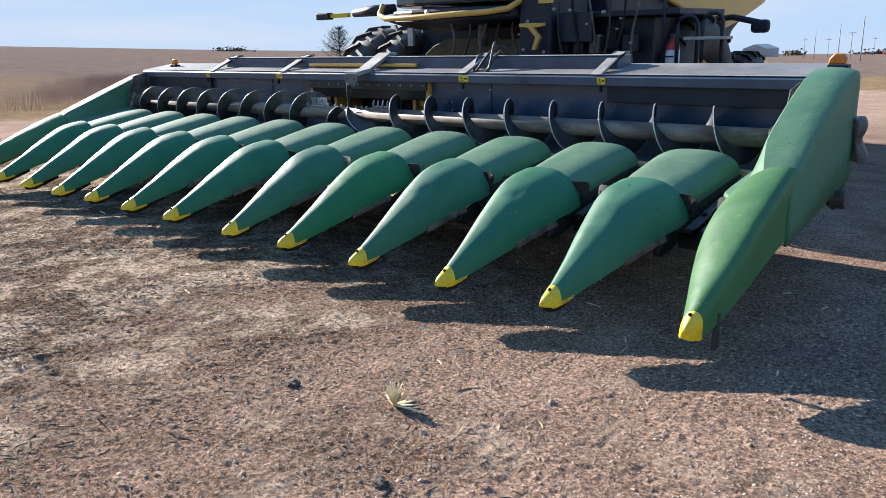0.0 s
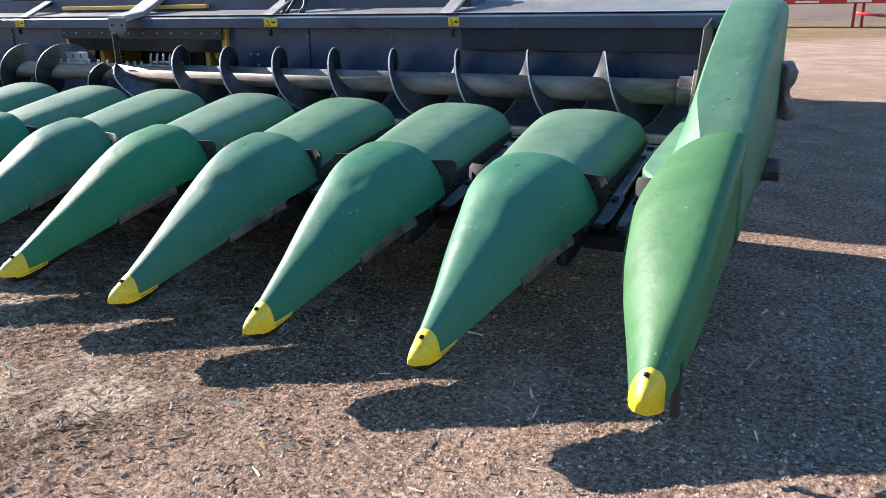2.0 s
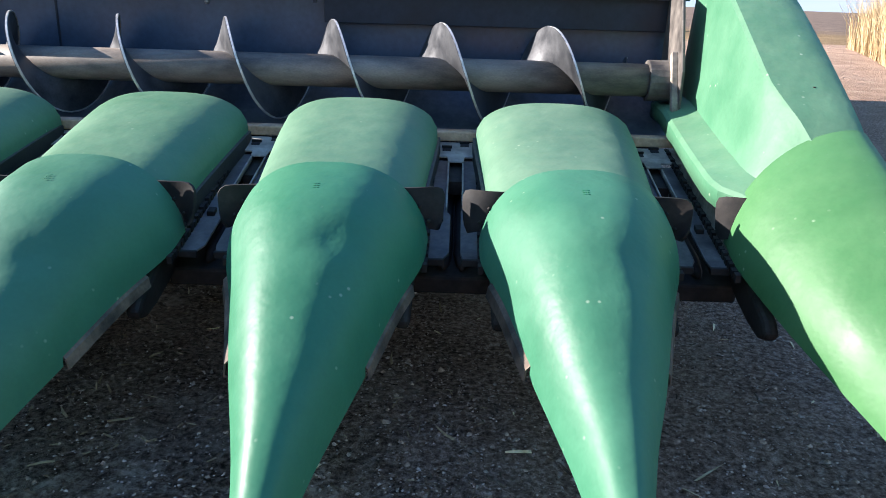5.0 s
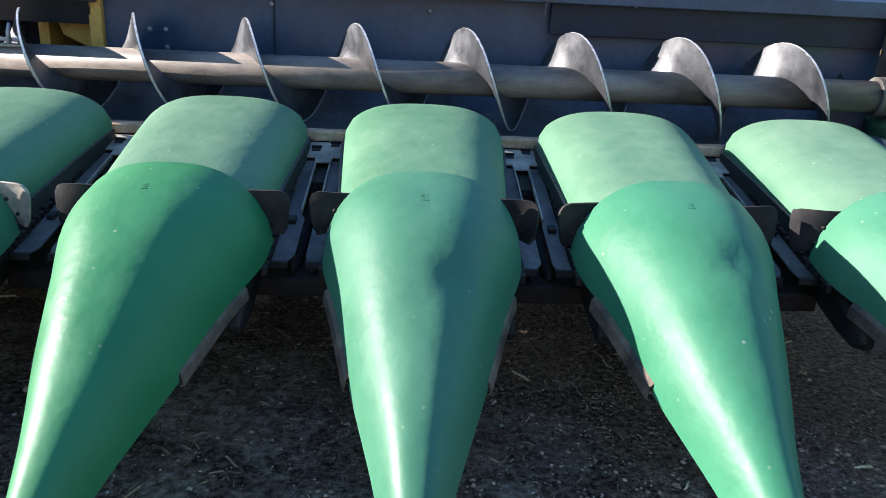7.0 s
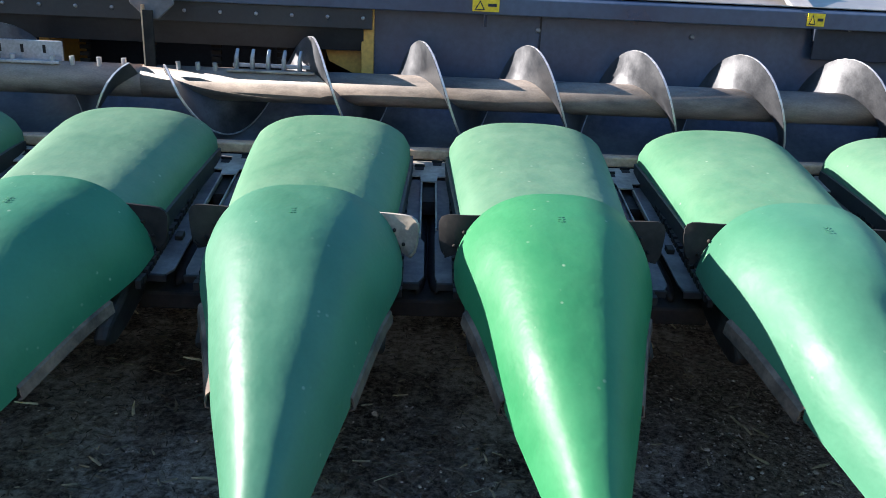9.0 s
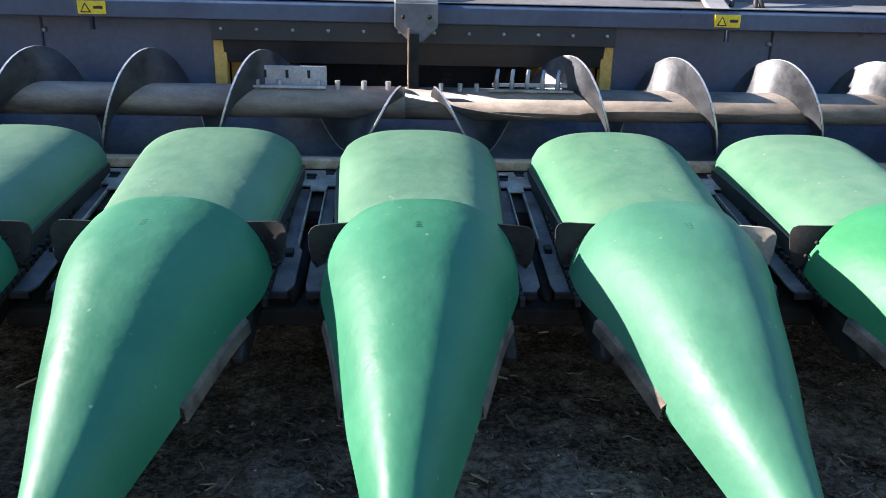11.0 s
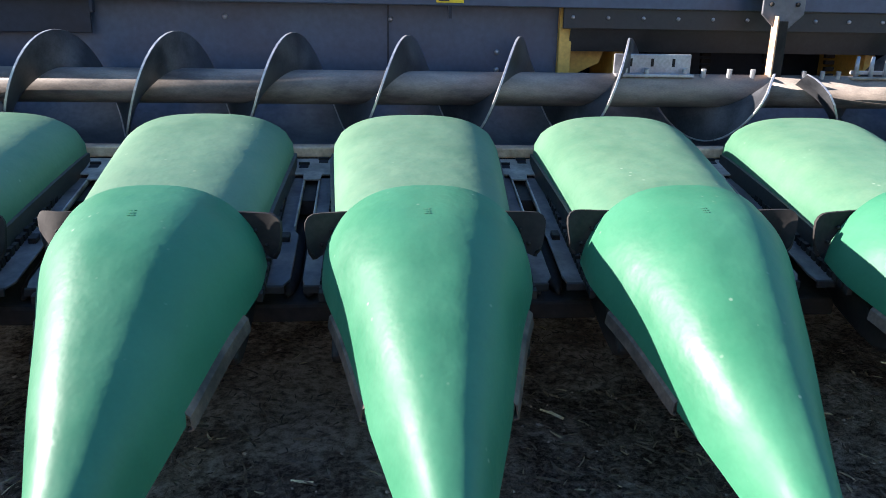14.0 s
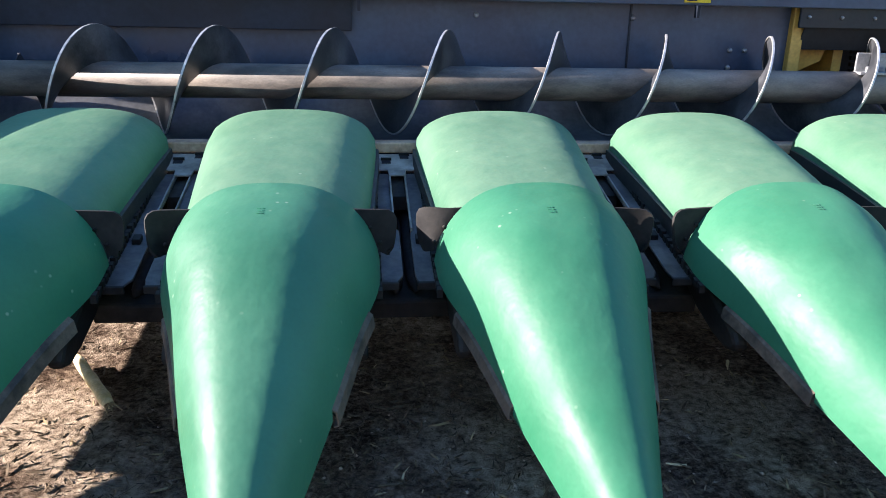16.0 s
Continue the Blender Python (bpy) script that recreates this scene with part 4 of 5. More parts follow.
def build_auger():
    tube = part("auger", rod([(x, AUG_Y, AUG_Z) for x in (-4.30, -0.05)], TUBE_R, 28), STEEL, header, "worn bright steel cross auger")
    part("auger_tube", rod([(x, AUG_Y, AUG_Z) for x in (-0.05, 4.30)], TUBE_R, 28), STEEL, tube)
    inner = TOP_AT - 2 * LEAD

    def along(a):
        """Place on the tube for a turn of the helix; the innermost turn is drawn out."""
        x = TOP_AT + LEAD * a / (2 * math.pi)
        return x if x > inner else inner - (inner - x) * 1.5

    for s in (-1, 1):
        a0 = (inner - (inner - 0.06) / 1.5 - TOP_AT) / LEAD * 2 * math.pi
        a1 = (4.16 - TOP_AT) / LEAD * 2 * math.pi
        n = int((a1 - a0) / (2 * math.pi) * 34)
        rows, rim = [], []
        for i in range(n + 1):
            a = a0 + (a1 - a0) * i / n
            x = along(a)
            grow = min(1, (x - 0.03) / 0.10)
            wear = 0.004 * noise.noise((x * 7, s * 3.0, 0.5))
            row = []
            for t in (0, 0.5, 1.0):
                r = TUBE_R - 0.004 + (FLIGHT_R + wear - TUBE_R) * t * (0.35 + 0.65 * grow)
                row.append((s * (x + 0.010 * t * t), AUG_Y - r * math.sin(a), AUG_Z + r * math.cos(a)))
            rows.append(row)
            rim.append([(s * (x + 0.010 + d), AUG_Y - (r + e) * math.sin(a), AUG_Z + (r + e) * math.cos(a)) for d, e in ((-0.005, -0.004), (0.005, -0.004), (0.004, 0.0015), (-0.004, 0.0015))])
        flight = part("flighting", loft(rows), FLIGHT, tube, "polished steel flighting", thick=0.006)
        part("worn_edge", loft(rim, True, True), RUBBED, flight, "rubbed bright outer edge", smooth=False)
        part("bearing", rod([(s * 4.22, AUG_Y, AUG_Z), (s * 4.32, AUG_Y, AUG_Z)], 0.085, 20), GRIME, tube, smooth=False, bevel=0.004)
    # retracting paddle plate with three slots on one half, a comb of fingers on the other, bolts along both
    top = AUG_Z + TUBE_R
    paddle = part("paddle_plate", box(-0.70, -0.376, AUG_Y - 0.006, AUG_Y + 0.006, top - 0.004, 1.112), ZINC, tube, "pale bolted steel paddle plate", smooth=False, bevel=0.004)
    for x in (-0.63, -0.54, -0.45):
        part("paddle_slot", box(x - 0.006, x + 0.006, AUG_Y - 0.0075, AUG_Y - 0.005, 1.062, 1.094), DARK_IRON, paddle, smooth=False)
    part("paddle_foot", box(-0.70, -0.376, AUG_Y - 0.050, AUG_Y - 0.006, top - 0.010, top + 0.002), ZINC, paddle, smooth=False, bevel=0.002)
    for x in (-0.66, -0.57, -0.41, -0.33, -0.22, -0.12):
        part("stud", rod([(x, AUG_Y - 0.03, top - 0.012), (x, AUG_Y - 0.034, top + 0.024)], 0.011, 8), ZINC, tube, smooth=False)
    comb = part("finger_comb", box(0.318, 0.643, AUG_Y - 0.014, AUG_Y + 0.004, top + 0.006, top + 0.022), ZINC, tube, "bolted comb of steel fingers", smooth=False, bevel=0.003)
    part("comb_base", box(0.30, 0.66, AUG_Y - 0.050, AUG_Y + 0.010, top - 0.012, top - 0.002), DECK, comb, smooth=False, bevel=0.003)
    for x in (0.335, 0.40, 0.465, 0.53, 0.595):
        part("finger", rod([(x, AUG_Y - 0.02, top - 0.012), (x, AUG_Y - 0.016, top + 0.045), (x + 0.006, AUG_Y - 0.010, top + 0.080)], [0.011, 0.009, 0.007], 8), ZINC, comb)
    for x in (0.10, 0.18, 0.25):
        part("stud", rod([(x, AUG_Y - 0.03, top - 0.012), (x, AUG_Y - 0.034, top + 0.02)], 0.010, 8), ZINC, tube, smooth=False)


build_auger()

# ---- the combine behind the header ----
combine = thing("combine_harvester", "black and ochre combine harvester parked behind the header", "combine harvester")


def build_combine():
    # cab: curved floor edge with ochre trim, glass above
    floor = [(-0.95, 4.9), (-0.95, 3.95), (-0.75, 3.66), (-0.35, 3.55), (0.35, 3.55), (0.75, 3.66), (0.95, 3.95), (0.95, 4.9)]
    cab = part("cab", prism(floor, "z", 1.88, 2.02), BLACK_PAINT, combine, "black cab base", smooth=False, bevel=0.03)
    def grown(k):
        return [(x * k, 4.9 + (y - 4.9) * k) for x, y in floor]
    part("windscreen", prism(grown(0.97), "z", 2.06, 3.5), GLASS, cab, "dark curved cab glass", smooth=False, bevel=0.03)
    part("cab_roof", prism(grown(1.06), "z", 3.5, 3.72), CAT_YELLOW, cab, smooth=False, bevel=0.05)
    part("cab_emblem", rod([(-0.1, 3.535, 1.98), (-0.1, 3.55, 1.98)], 0.035, 14), ZINC, cab)
    # feeder house, axle, body
    part("feeder_house", prism([(3.0, 0.55), (3.0, 1.30), (3.4, 1.40), (5.2, 1.62), (5.2, 0.9)], "x", -0.62, 0.62), BLACK_PAINT, combine, "black feeder house", smooth=False, bevel=0.02)
    # shade under the cab is painted into this dusty ochre top
    part("feeder_step", prism([(-0.57, 1.40), (-0.55, 1.52), (-0.42, 1.61), (-0.20, 1.69), (0.55, 1.69), (0.60, 1.665), (0.97, 1.675), (0.97, 1.40)], "y", 4.0, 4.5), SHADED_OCHRE, combine, "dusty ochre feeder house top, coloured as if in shade", smooth=False, bevel=0.01)
    part("front_axle", box(-1.35, 1.35, 4.7, 5.3, 0.7, 1.5), BLACK_PAINT, combine, smooth=False, bevel=0.03)
    part("body", prism([(4.9, 1.2), (8.2, 1.2), (8.6, 1.7), (9.4, 2.1), (10.2, 2.6), (10.2, 3.6), (4.9, 3.6)], "x", -1.45, 1.45), BLACK_PAINT, combine, "black combine body", smooth=False, bevel=0.05)
    shield = [(5.9, 2.16), (6.8, 1.96), (7.3, 1.80), (7.92, 1.70), (8.5, 1.82), (9.1, 1.98), (9.6, 2.12), (10.2, 2.6), (10.2, 3.5), (5.9, 3.5)]
    for s in (-1, 1):
        part("side_shield", prism(shield, "x", s * 1.46, s * 1.54), CAT_YELLOW, combine, "ochre side shield", smooth=False, bevel=0.03)
    part("grain_tank", box(-1.5, 1.5, 5.2, 8.2, 3.6, 4.1), CAT_YELLOW, combine, smooth=False, bevel=0.05)
    # wheels: duals on the front axle
    def wheel(x0, x1, y, r):
        prof = [(x0 + 0.10, r * 0.52), (x0 + 0.02, r * 0.62), (x0, r * 0.82), (x0 + 0.05, r * 0.95), (x0 + 0.14, r), (x1 - 0.14, r), (x1 - 0.05, r * 0.95), (x1, r * 0.82), (x1 - 0.02, r * 0.62), (x1 - 0.10, r * 0.52)]
        rings = [[(px, y + pr * math.cos(a), r + pr * math.sin(a)) for px, pr in prof] for a in (2 * math.pi * i / 40 for i in range(41))]
        hub = part("wheel", rod([(x0 + 0.12, y, r), (x1 - 0.12, y, r)], r * 0.53, 24), CAT_YELLOW, combine, smooth=False)
        part("tyre", loft(rings), RUBBER, hub, "black lugged tyre")
        bm = bmesh.new()
        for i in range(22):
            for h in (-1, 1):
                a = 2 * math.pi * (i + (0.5 if h > 0 else 0)) / 22
                mid = (x0 + x1) / 2
                rows = []
                for t in spread(0, 1, 4):
                    aa = a + 0.16 * t
                    px = mid + h * (0.02 + t * ((x1 - x0) / 2 - 0.03))
                    ro = r + 0.045 if t < 0.9 else r * 0.97
                    rows.append([(px, y + q * math.cos(aa + d), r + q * math.sin(aa + d)) for q, d in ((r * 0.93, -0.032), (ro, -0.024), (ro, 0.024), (r * 0.93, 0.032))])
                loft(rows, True, True, bm)
        part("tread", bm, RUBBER, hub, "tyre lugs", smooth=False)
    for x0, x1 in ((-2.55, -1.95), (-1.9, -1.4), (1.4, 1.9), (1.95, 2.55)):
        wheel(x0, x1, 5.15, 0.93)
    for x0, x1 in ((-1.6, -1.1), (1.1, 1.6)):
        wheel(x0, x1, 9.4, 0.68)
    # ladder, platform, rails, mirror and lamp arm on the near side
    part("platform", box(1.0, 2.7, 4.0, 5.1, 1.86, 1.92), BLACK_PAINT, combine, "black cab platform", smooth=False, bevel=0.01)
    part("platform_box", box(1.0, 2.35, 4.2, 5.0, 1.30, 1.86), BLACK_PAINT, combine, smooth=False, bevel=0.02)
    part("side_locker", box(0.95, 1.35, 3.85, 4.6, 1.30, 2.6), BLACK_PAINT, combine, smooth=False, bevel=0.02)
    for x, w, top in ((2.69, 0.155, 1.84), (2.935, 0.15, 1.86)):
        hoop = [(x, 4.0, 1.2), (x, 4.0, top - 0.08), (x + 0.02, 4.01, top - 0.025), (x + 0.055, 4.03, top), (x + w - 0.055, 4.07, top), (x + w - 0.02, 4.09, top - 0.025), (x + w, 4.1, top - 0.08), (x + w, 4.1, 1.2)]
        part("grab_rail", rod(hoop, 0.019, 10), BLACK_PAINT, combine, "black tubular grab rail")
    part("guard_post", rod([(2.55, 4.0, 1.3), (2.55, 4.0, 2.5)], 0.018, 8), BLACK_PAINT, combine, "black guard post")
    for z in (1.35, 1.62):
        part("ladder_step", box(2.76, 3.18, 3.98, 4.12, z, z + 0.03), ZINC, combine, smooth=False, bevel=0.004)
    part("light_arm", rod([(-0.95, 3.9, 2.06), (-1.2, 3.82, 2.05), (-1.55, 3.78, 2.03)], [0.06, 0.07, 0.05], 10), BLACK_PAINT, combine, "black lamp arm")
    part("arm_lamp", box(-2.16, -1.92, 3.66, 3.76, 1.965, 2.05), BLACK_PAINT, combine, smooth=False, bevel=0.015)
    part("arm_stripe", box(-1.92, -1.60, 3.70, 3.76, 1.985, 2.035), YELLOW, combine, smooth=False)
    part("mirror_arm", rod([(1.5, 7.6, 1.86), (1.9, 7.4, 1.88), (2.3, 7.25, 1.80)], 0.04, 8), BLACK_PAINT, combine)
    part("mirror", box(2.20, 2.44, 7.2, 7.32, 1.67, 1.835), BLACK_PAINT, combine, "black mirror head", bevel=0.05)
    for j in range(6):
        pts = [(0.2 + 0.15 * j + 0.05 * math.sin(3 * t + j), 3.6 + 0.1 * j, 1.85 - 0.35 * t) for t in spread(0, 1, 8)]
        part("hose", rod(pts, 0.014, 8), RUBBER if j % 2 else GRIME, combine, "hanging hose")
    part("spring_bracket", prism([(1.02, 1.825), (1.33, 1.825), (1.33, 1.79), (1.20, 1.775), (1.28, 1.68), (1.22, 1.55), (1.18, 1.55), (1.225, 1.68), (1.13, 1.78), (1.02, 1.79)], "y", 3.75, 3.80), CAT_YELLOW, combine, "ochre bracket", smooth=False, bevel=0.005)


build_combine()


def build_combine_details():
    """The clutter under the cab: valve block, filters, pipes, bolted panels, bright fittings, a curved trim rail."""
    rnd = random.Random(44)
    trim = [(-1.0, 3.75, 2.10), (-0.98, 3.66, 1.99), (-0.80, 3.58, 1.935), (-0.3, 3.50, 1.93), (0.35, 3.50, 1.945), (0.72, 3.58, 1.955), (0.90, 3.72, 1.985), (0.96, 3.85, 2.06), (0.98, 3.95, 2.2)]
    part("trim_rail", rod(trim, 0.033, 10), CAT_YELLOW, combine, "ochre rail round the cab floor")
    skirt = [[(x * 0.97, y + 0.05, z - 0.02), (x * 0.86, y + 0.32, z - 0.10), (x * 0.72, y + 0.7, z - 0.13)] for x, y, z in trim[1:-2]]
    part("cab_skirt", loft(skirt), BLACK_PAINT, combine, "black cab underside", thick=0.02)
    for i in range(7):
        x, z = 0.98 + 0.19 * i, 1.50 + 0.05 * rnd.random()
        part("valve_block", box(x, x + 0.12, 3.98, 4.10, z, z + rnd.uniform(0.10, 0.26)), (BLACK_PAINT, GRIME, DARK_IRON)[i % 3], combine, smooth=False, bevel=0.008)
    for i in range(12):
        x, z, y = rnd.uniform(0.9, 2.4), rnd.uniform(1.5, 2.05), 3.84
        part("fitting", rod([(x, y, z), (x, y + 0.03, z)], rnd.uniform(0.010, 0.022), 10), ZINC, combine)
    for i in range(9):
        x = 0.95 + 0.17 * i
        pts = [(x + 0.04 * math.sin(4 * t + i), 3.90 + 0.03 * math.cos(3 * t + i), 2.1 - 0.75 * t) for t in spread(0, 1, 10)]
        part("pipe", rod(pts, rnd.choice((0.012, 0.016, 0.022)), 8), (RUBBER, DARK_IRON, GRIME)[i % 3], combine, "hydraulic pipe")
    part("service_panel", box(1.40, 1.80, 3.93, 3.98, 1.62, 1.92), BLACK_PAINT, combine, "black bolted panel", smooth=False, bevel=0.01)
    part("warning_plate", box(1.22, 1.40, 3.82, 3.83, 2.02, 2.10), CAT_YELLOW, combine, "ochre plate", smooth=False)
    part("filter_can", rod([(0.42, 3.9, 1.60), (0.42, 3.9, 1.84)], 0.06, 14), GRIME, combine, "grey filter can")
    part("knife_bar", box(-0.42, -0.34, 3.55, 3.58, 1.62, 1.82), ZINC, combine, "bright steel bar", smooth=False)


build_combine_details()


def build_extinguisher():
    ob = thing("fire_extinguisher", "red fire extinguisher with a white label hung on the combine ladder", "fire extinguisher")
    x, y = 2.605, 4.1
    part("bottle", rod([(x, y, 1.36), (x, y, 1.37), (x, y, 1.56), (x, y, 1.615), (x, y, 1.64)], [0.055, 0.066, 0.066, 0.04, 0.02], 18), RED, ob)
    part("label_band", rod([(x, y, 1.40), (x, y, 1.53)], 0.0675, 18, None, False), WHITE, ob, "white label with dark bars")
    part("label_bar", box(x - 0.04, x + 0.04, y - 0.074, y - 0.0665, 1.46, 1.475), BLACK_PAINT, ob, smooth=False)
    part("valve", prism([(y - 0.05, 1.635), (y + 0.06, 1.635), (y + 0.06, 1.665), (y - 0.05, 1.685)], "x", x - 0.015, x + 0.015), BLACK_PAINT, ob, smooth=False)


build_extinguisher()


# ---- the distance ----
def bearing(deg, dist):
    """A place by its bearing to the left of straight ahead, from where the walk begins."""
    return 6.0 - math.sin(radians(deg)) * dist, -3.3 + math.cos(radians(deg)) * dist


def build_tree():
    x, y = bearing(48.1, 75)
    tree = thing("bare_tree", "small dark bare tree standing at the edge of the field", "tree", pose(0, 0, lie(x, y)))
    rnd = random.Random(5)
    part("trunk", rod([(x, y, 0), (x + 0.05, y, 1.8), (x, y, 3.8)], [0.10, 0.07, 0.02], 8), BARK, tree)
    bm, lf = bmesh.new(), bmesh.new()
    for i in range(150):
        z = 0.6 + 3.0 * rnd.random()
        a, ln = rnd.uniform(0, 6.28), (4.4 - z) * rnd.uniform(0.35, 0.65)
        end = (x + math.cos(a) * ln, y + math.sin(a) * ln, z + ln * 0.6)
        rod([(x, y, z), ((x + end[0]) / 2, (y + end[1]) / 2, z + ln * 0.2), end], [0.02, 0.014, 0.006], 4, bm)
        for j in range(14):
            t = rnd.uniform(0.3, 1.05)
            c = Vector((x, y, z)).lerp(Vector(end), t) + Vector([rnd.gauss(0, 0.08) for _ in range(3)])
            d = Vector([rnd.gauss(0, 1) for _ in range(3)]).normalized() * 0.07
            e = d.cross(Vector((rnd.random(), rnd.random(), 1))).normalized() * 0.022
            lf.faces.new([lf.verts.new(c - d), lf.verts.new(c + e), lf.verts.new(c + d), lf.verts.new(c - e)])
    part("limbs", bm, BARK, tree)
    part("crown", lf, NEEDLE, tree, smooth=False)


build_tree()


def build_far():
    x, y = bearing(19.6, 500)
    shed = thing("farm_shed", "grey metal farm shed far off by the road", "shed", pose(0, 0, lie(x, y) - 0.3))
    part("wall", box(x - 7, x + 7, y, y + 20, 0, 5.0), SHED, shed, smooth=False)
    part("roof", prism([(x - 7.3, 5.0), (x + 7.3, 5.0), (x, 7.6)], "y", y - 0.3, y + 20.3), SHED, shed, smooth=False)
    part("door", box(x - 1.6, x + 1.6, y - 0.08, y, 0, 3.4), DECK, shed, smooth=False)
    for i, (deg, dist, h) in enumerate(((16.6, 330, 7.5), (16.0, 280, 8.5), (15.2, 360, 8), (14.6, 240, 9.5), (13.9, 300, 9), (13.3, 180, 8.8), (12.6, 420, 9), (11.2, 160, 9), (10.2, 300, 9))):
        px, py = bearing(deg, dist)
        p = thing("utility_pole", "weathered wooden utility pole by the far road", "utility pole", pose(0, 0, lie(px, py) - 0.2), "poles along the road")
        part("post", rod([(px, py, 0), (px, py, h)], [0.13, 0.09], 8), POLE, p)
        if i % 2 == 0:
            part("crossarm", box(px - 1.1, px + 1.1, py - 0.06, py + 0.06, h - 0.8, h - 0.62), POLE, p, smooth=False)
    # low farmstead rows on the skyline
    rnd = random.Random(8)
    for deg, w in ((55.5, 40), (12.0, 30), (17.2, 12)):
        gx, gy = bearing(deg, 900)
        bm = bmesh.new()
        for i in range(240):
            c = Vector((gx + rnd.gauss(0, w / 2.4), gy + rnd.gauss(0, 3), lie(gx, gy) + abs(rnd.gauss(0, 2.2))))
            d = Vector([rnd.gauss(0, 1) for _ in range(3)]).normalized() * 1.5
            e = d.cross(Vector((rnd.random(), 1, rnd.random()))).normalized() * 1.0
            bm.faces.new([bm.verts.new(c - d), bm.verts.new(c + e), bm.verts.new(c + d), bm.verts.new(c - e)])
        tagged(part("far_trees", bm, BARK, None, "", False), "low dark line of trees on the skyline", "trees", kind="stuff")


build_far()


def build_trailer():
    tx, ty = -0.8, 44.0
    t = thing("red_trailer", "red flat farm trailer parked across the yard", "trailer", pose(0, 0, lie(tx, ty)))
    part("bed", prism([(tx - 3.2, 1.18), (tx + 14, 1.22), (tx + 14, 1.50), (tx - 3.2, 1.42)], "y", ty, ty + 2.2), RED, t, smooth=False, bevel=0.02)
    part("drawbar", rod([(tx + 5.2, ty - 0.4, 0.75), (tx + 6.6, ty - 0.4, 0.6)], 0.07, 8), RED, t)
    for dx in (-3.2, -2.85, 5.0, 5.4):
        part("jack_stand", box(tx + dx, tx + dx + 0.14, ty + 0.9, ty + 1.05, 0.0, 1.5), RED, t, smooth=False)
    for i in range(5):
        part("reflector_strip", box(tx - 2.5 + i * 2.4, tx - 1.4 + i * 2.4, ty - 0.012, ty, 1.27, 1.36), WHITE, t, smooth=False)
    for wx in (tx - 1.4,):
        w = part("wheel", rod([(wx, ty - 0.15, 0.46), (wx, ty + 0.15, 0.46)], [0.52, 0.52], 20), RUBBER, t, smooth=False, bevel=0.03)
        part("rim", rod([(wx, ty - 0.18, 0.46), (wx, ty - 0.14, 0.46)], 0.24, 16), ZINC, w, smooth=False)


build_trailer()


# ---- loose stuff on the yard ----
def scatter(name, material, label, category, n, seed, area, size, kind_of, keep=None):
    rnd = random.Random(seed)
    verts, faces = [], []
    for _ in range(n):
        x, y = rnd.uniform(*area[:2]), rnd.uniform(*area[2:])
        if keep and rnd.random() > keep(x, y):
            continue
        z, s, a = lie(x, y), rnd.uniform(*size) * (1 if rnd.random() < 0.9 else 1.8), rnd.uniform(0, 6.283)
        c, q, b = math.cos(a), math.sin(a), len(verts)
        if kind_of == "stone":
            h = s * rnd.uniform(0.45, 0.8)
            for px, py, pz in ((1, 0, 0.1), (0.3, 0.8, 0), (-0.8, 0.5, 0.15), (-0.7, -0.6, 0), (0.4, -0.9, 0.1), (0.35, 0.2, 1), (-0.3, -0.1, 0.9)):
                px, py = px * s * rnd.uniform(0.75, 1.2), py * s * rnd.uniform(0.7, 1.1)
                verts.append((x + px * c - py * q, y + px * q + py * c, z - 0.1 * s + pz * h))
            faces += [(b + i, b + j, b + k) for i, j, k in ((0, 1, 5), (1, 2, 5), (2, 6, 5), (2, 3, 6), (3, 4, 6), (4, 5, 6), (4, 0, 5))]
        else:
            ln, w = s, s * 0.04 + 0.0012
            up = rnd.uniform(0.0, 0.35) * ln if rnd.random() < 0.4 else 0.004
            bend = rnd.uniform(-0.3, 0.3) * ln
            for t, ww in ((-0.5, w), (0, w), (0.5, w * 0.3)):
                px, py = t * ln, bend * (0.25 - t * t)
                zz = z + 0.003 + up * (t + 0.5)
                verts += [(x + px * c - (py + ww) * q, y + px * q + (py + ww) * c, zz), (x + px * c - (py - ww) * q, y + px * q + (py - ww) * c, zz + w * 0.9)]
            faces += [(b, b + 1, b + 3, b + 2), (b + 2, b + 3, b + 5, b + 4)]
    me = bpy.data.meshes.new(name)
    me.from_pydata(verts, [], faces)
    me.materials.append(material)
    return tagged(new(name, me), label, category, kind="stuff")


def gravelly(x, y):
    return min(1, max(0.10, (x - 0.8) / 2.6))


def strawy(x, y):
    return 1.0 if x < 1.5 else max(0.12, 1 - (x - 1.5) / 2.5)


def trodden(x, y):
    """Litter lies in patches."""
    return min(1.0, max(0.08, 0.5 + 1.6 * noise.noise((x * 1.3, y * 1.3, 4.4))))


scatter("gravel", STONE, "small brown and grey gravel stones on the dirt", "gravel", 60000, 1, (1.0, 7.4, -3.4, 2.4), (0.0022, 0.0062), "stone", gravelly)
scatter("coarse_gravel", STONE, "scattered larger gravel stones on the dirt", "gravel", 2600, 11, (0.5, 8.0, -3.2, 3.0), (0.006, 0.012), "stone", gravelly)
scatter("dirt_clods", DIRT, "crumbled brown dirt clods over the yard", "dirt", 40000, 6, (-2.0, 7.0, -3.0, 1.0), (0.0020, 0.0050), "stone", trodden)
scatter("gravel", STONE, "small stones under the header", "gravel", 1800, 2, (-5.0, 2.0, -1.6, 2.2), (0.003, 0.008), "stone")
scatter("straw_litter", STRAW, "dry straw and chaff scattered on the dirt", "straw", 9000, 3, (-5.5, 6.5, -3.4, 2.6), (0.012, 0.045), "blade", strawy)
scatter("chaff_litter", OLD_CHAFF, "dark rotted chaff matted on the dirt", "chaff", 52000, 13, (-4.5, 4.6, -3.2, 2.2), (0.012, 0.040), "blade", lambda x, y: strawy(x, y) * trodden(x + 7.0, y))
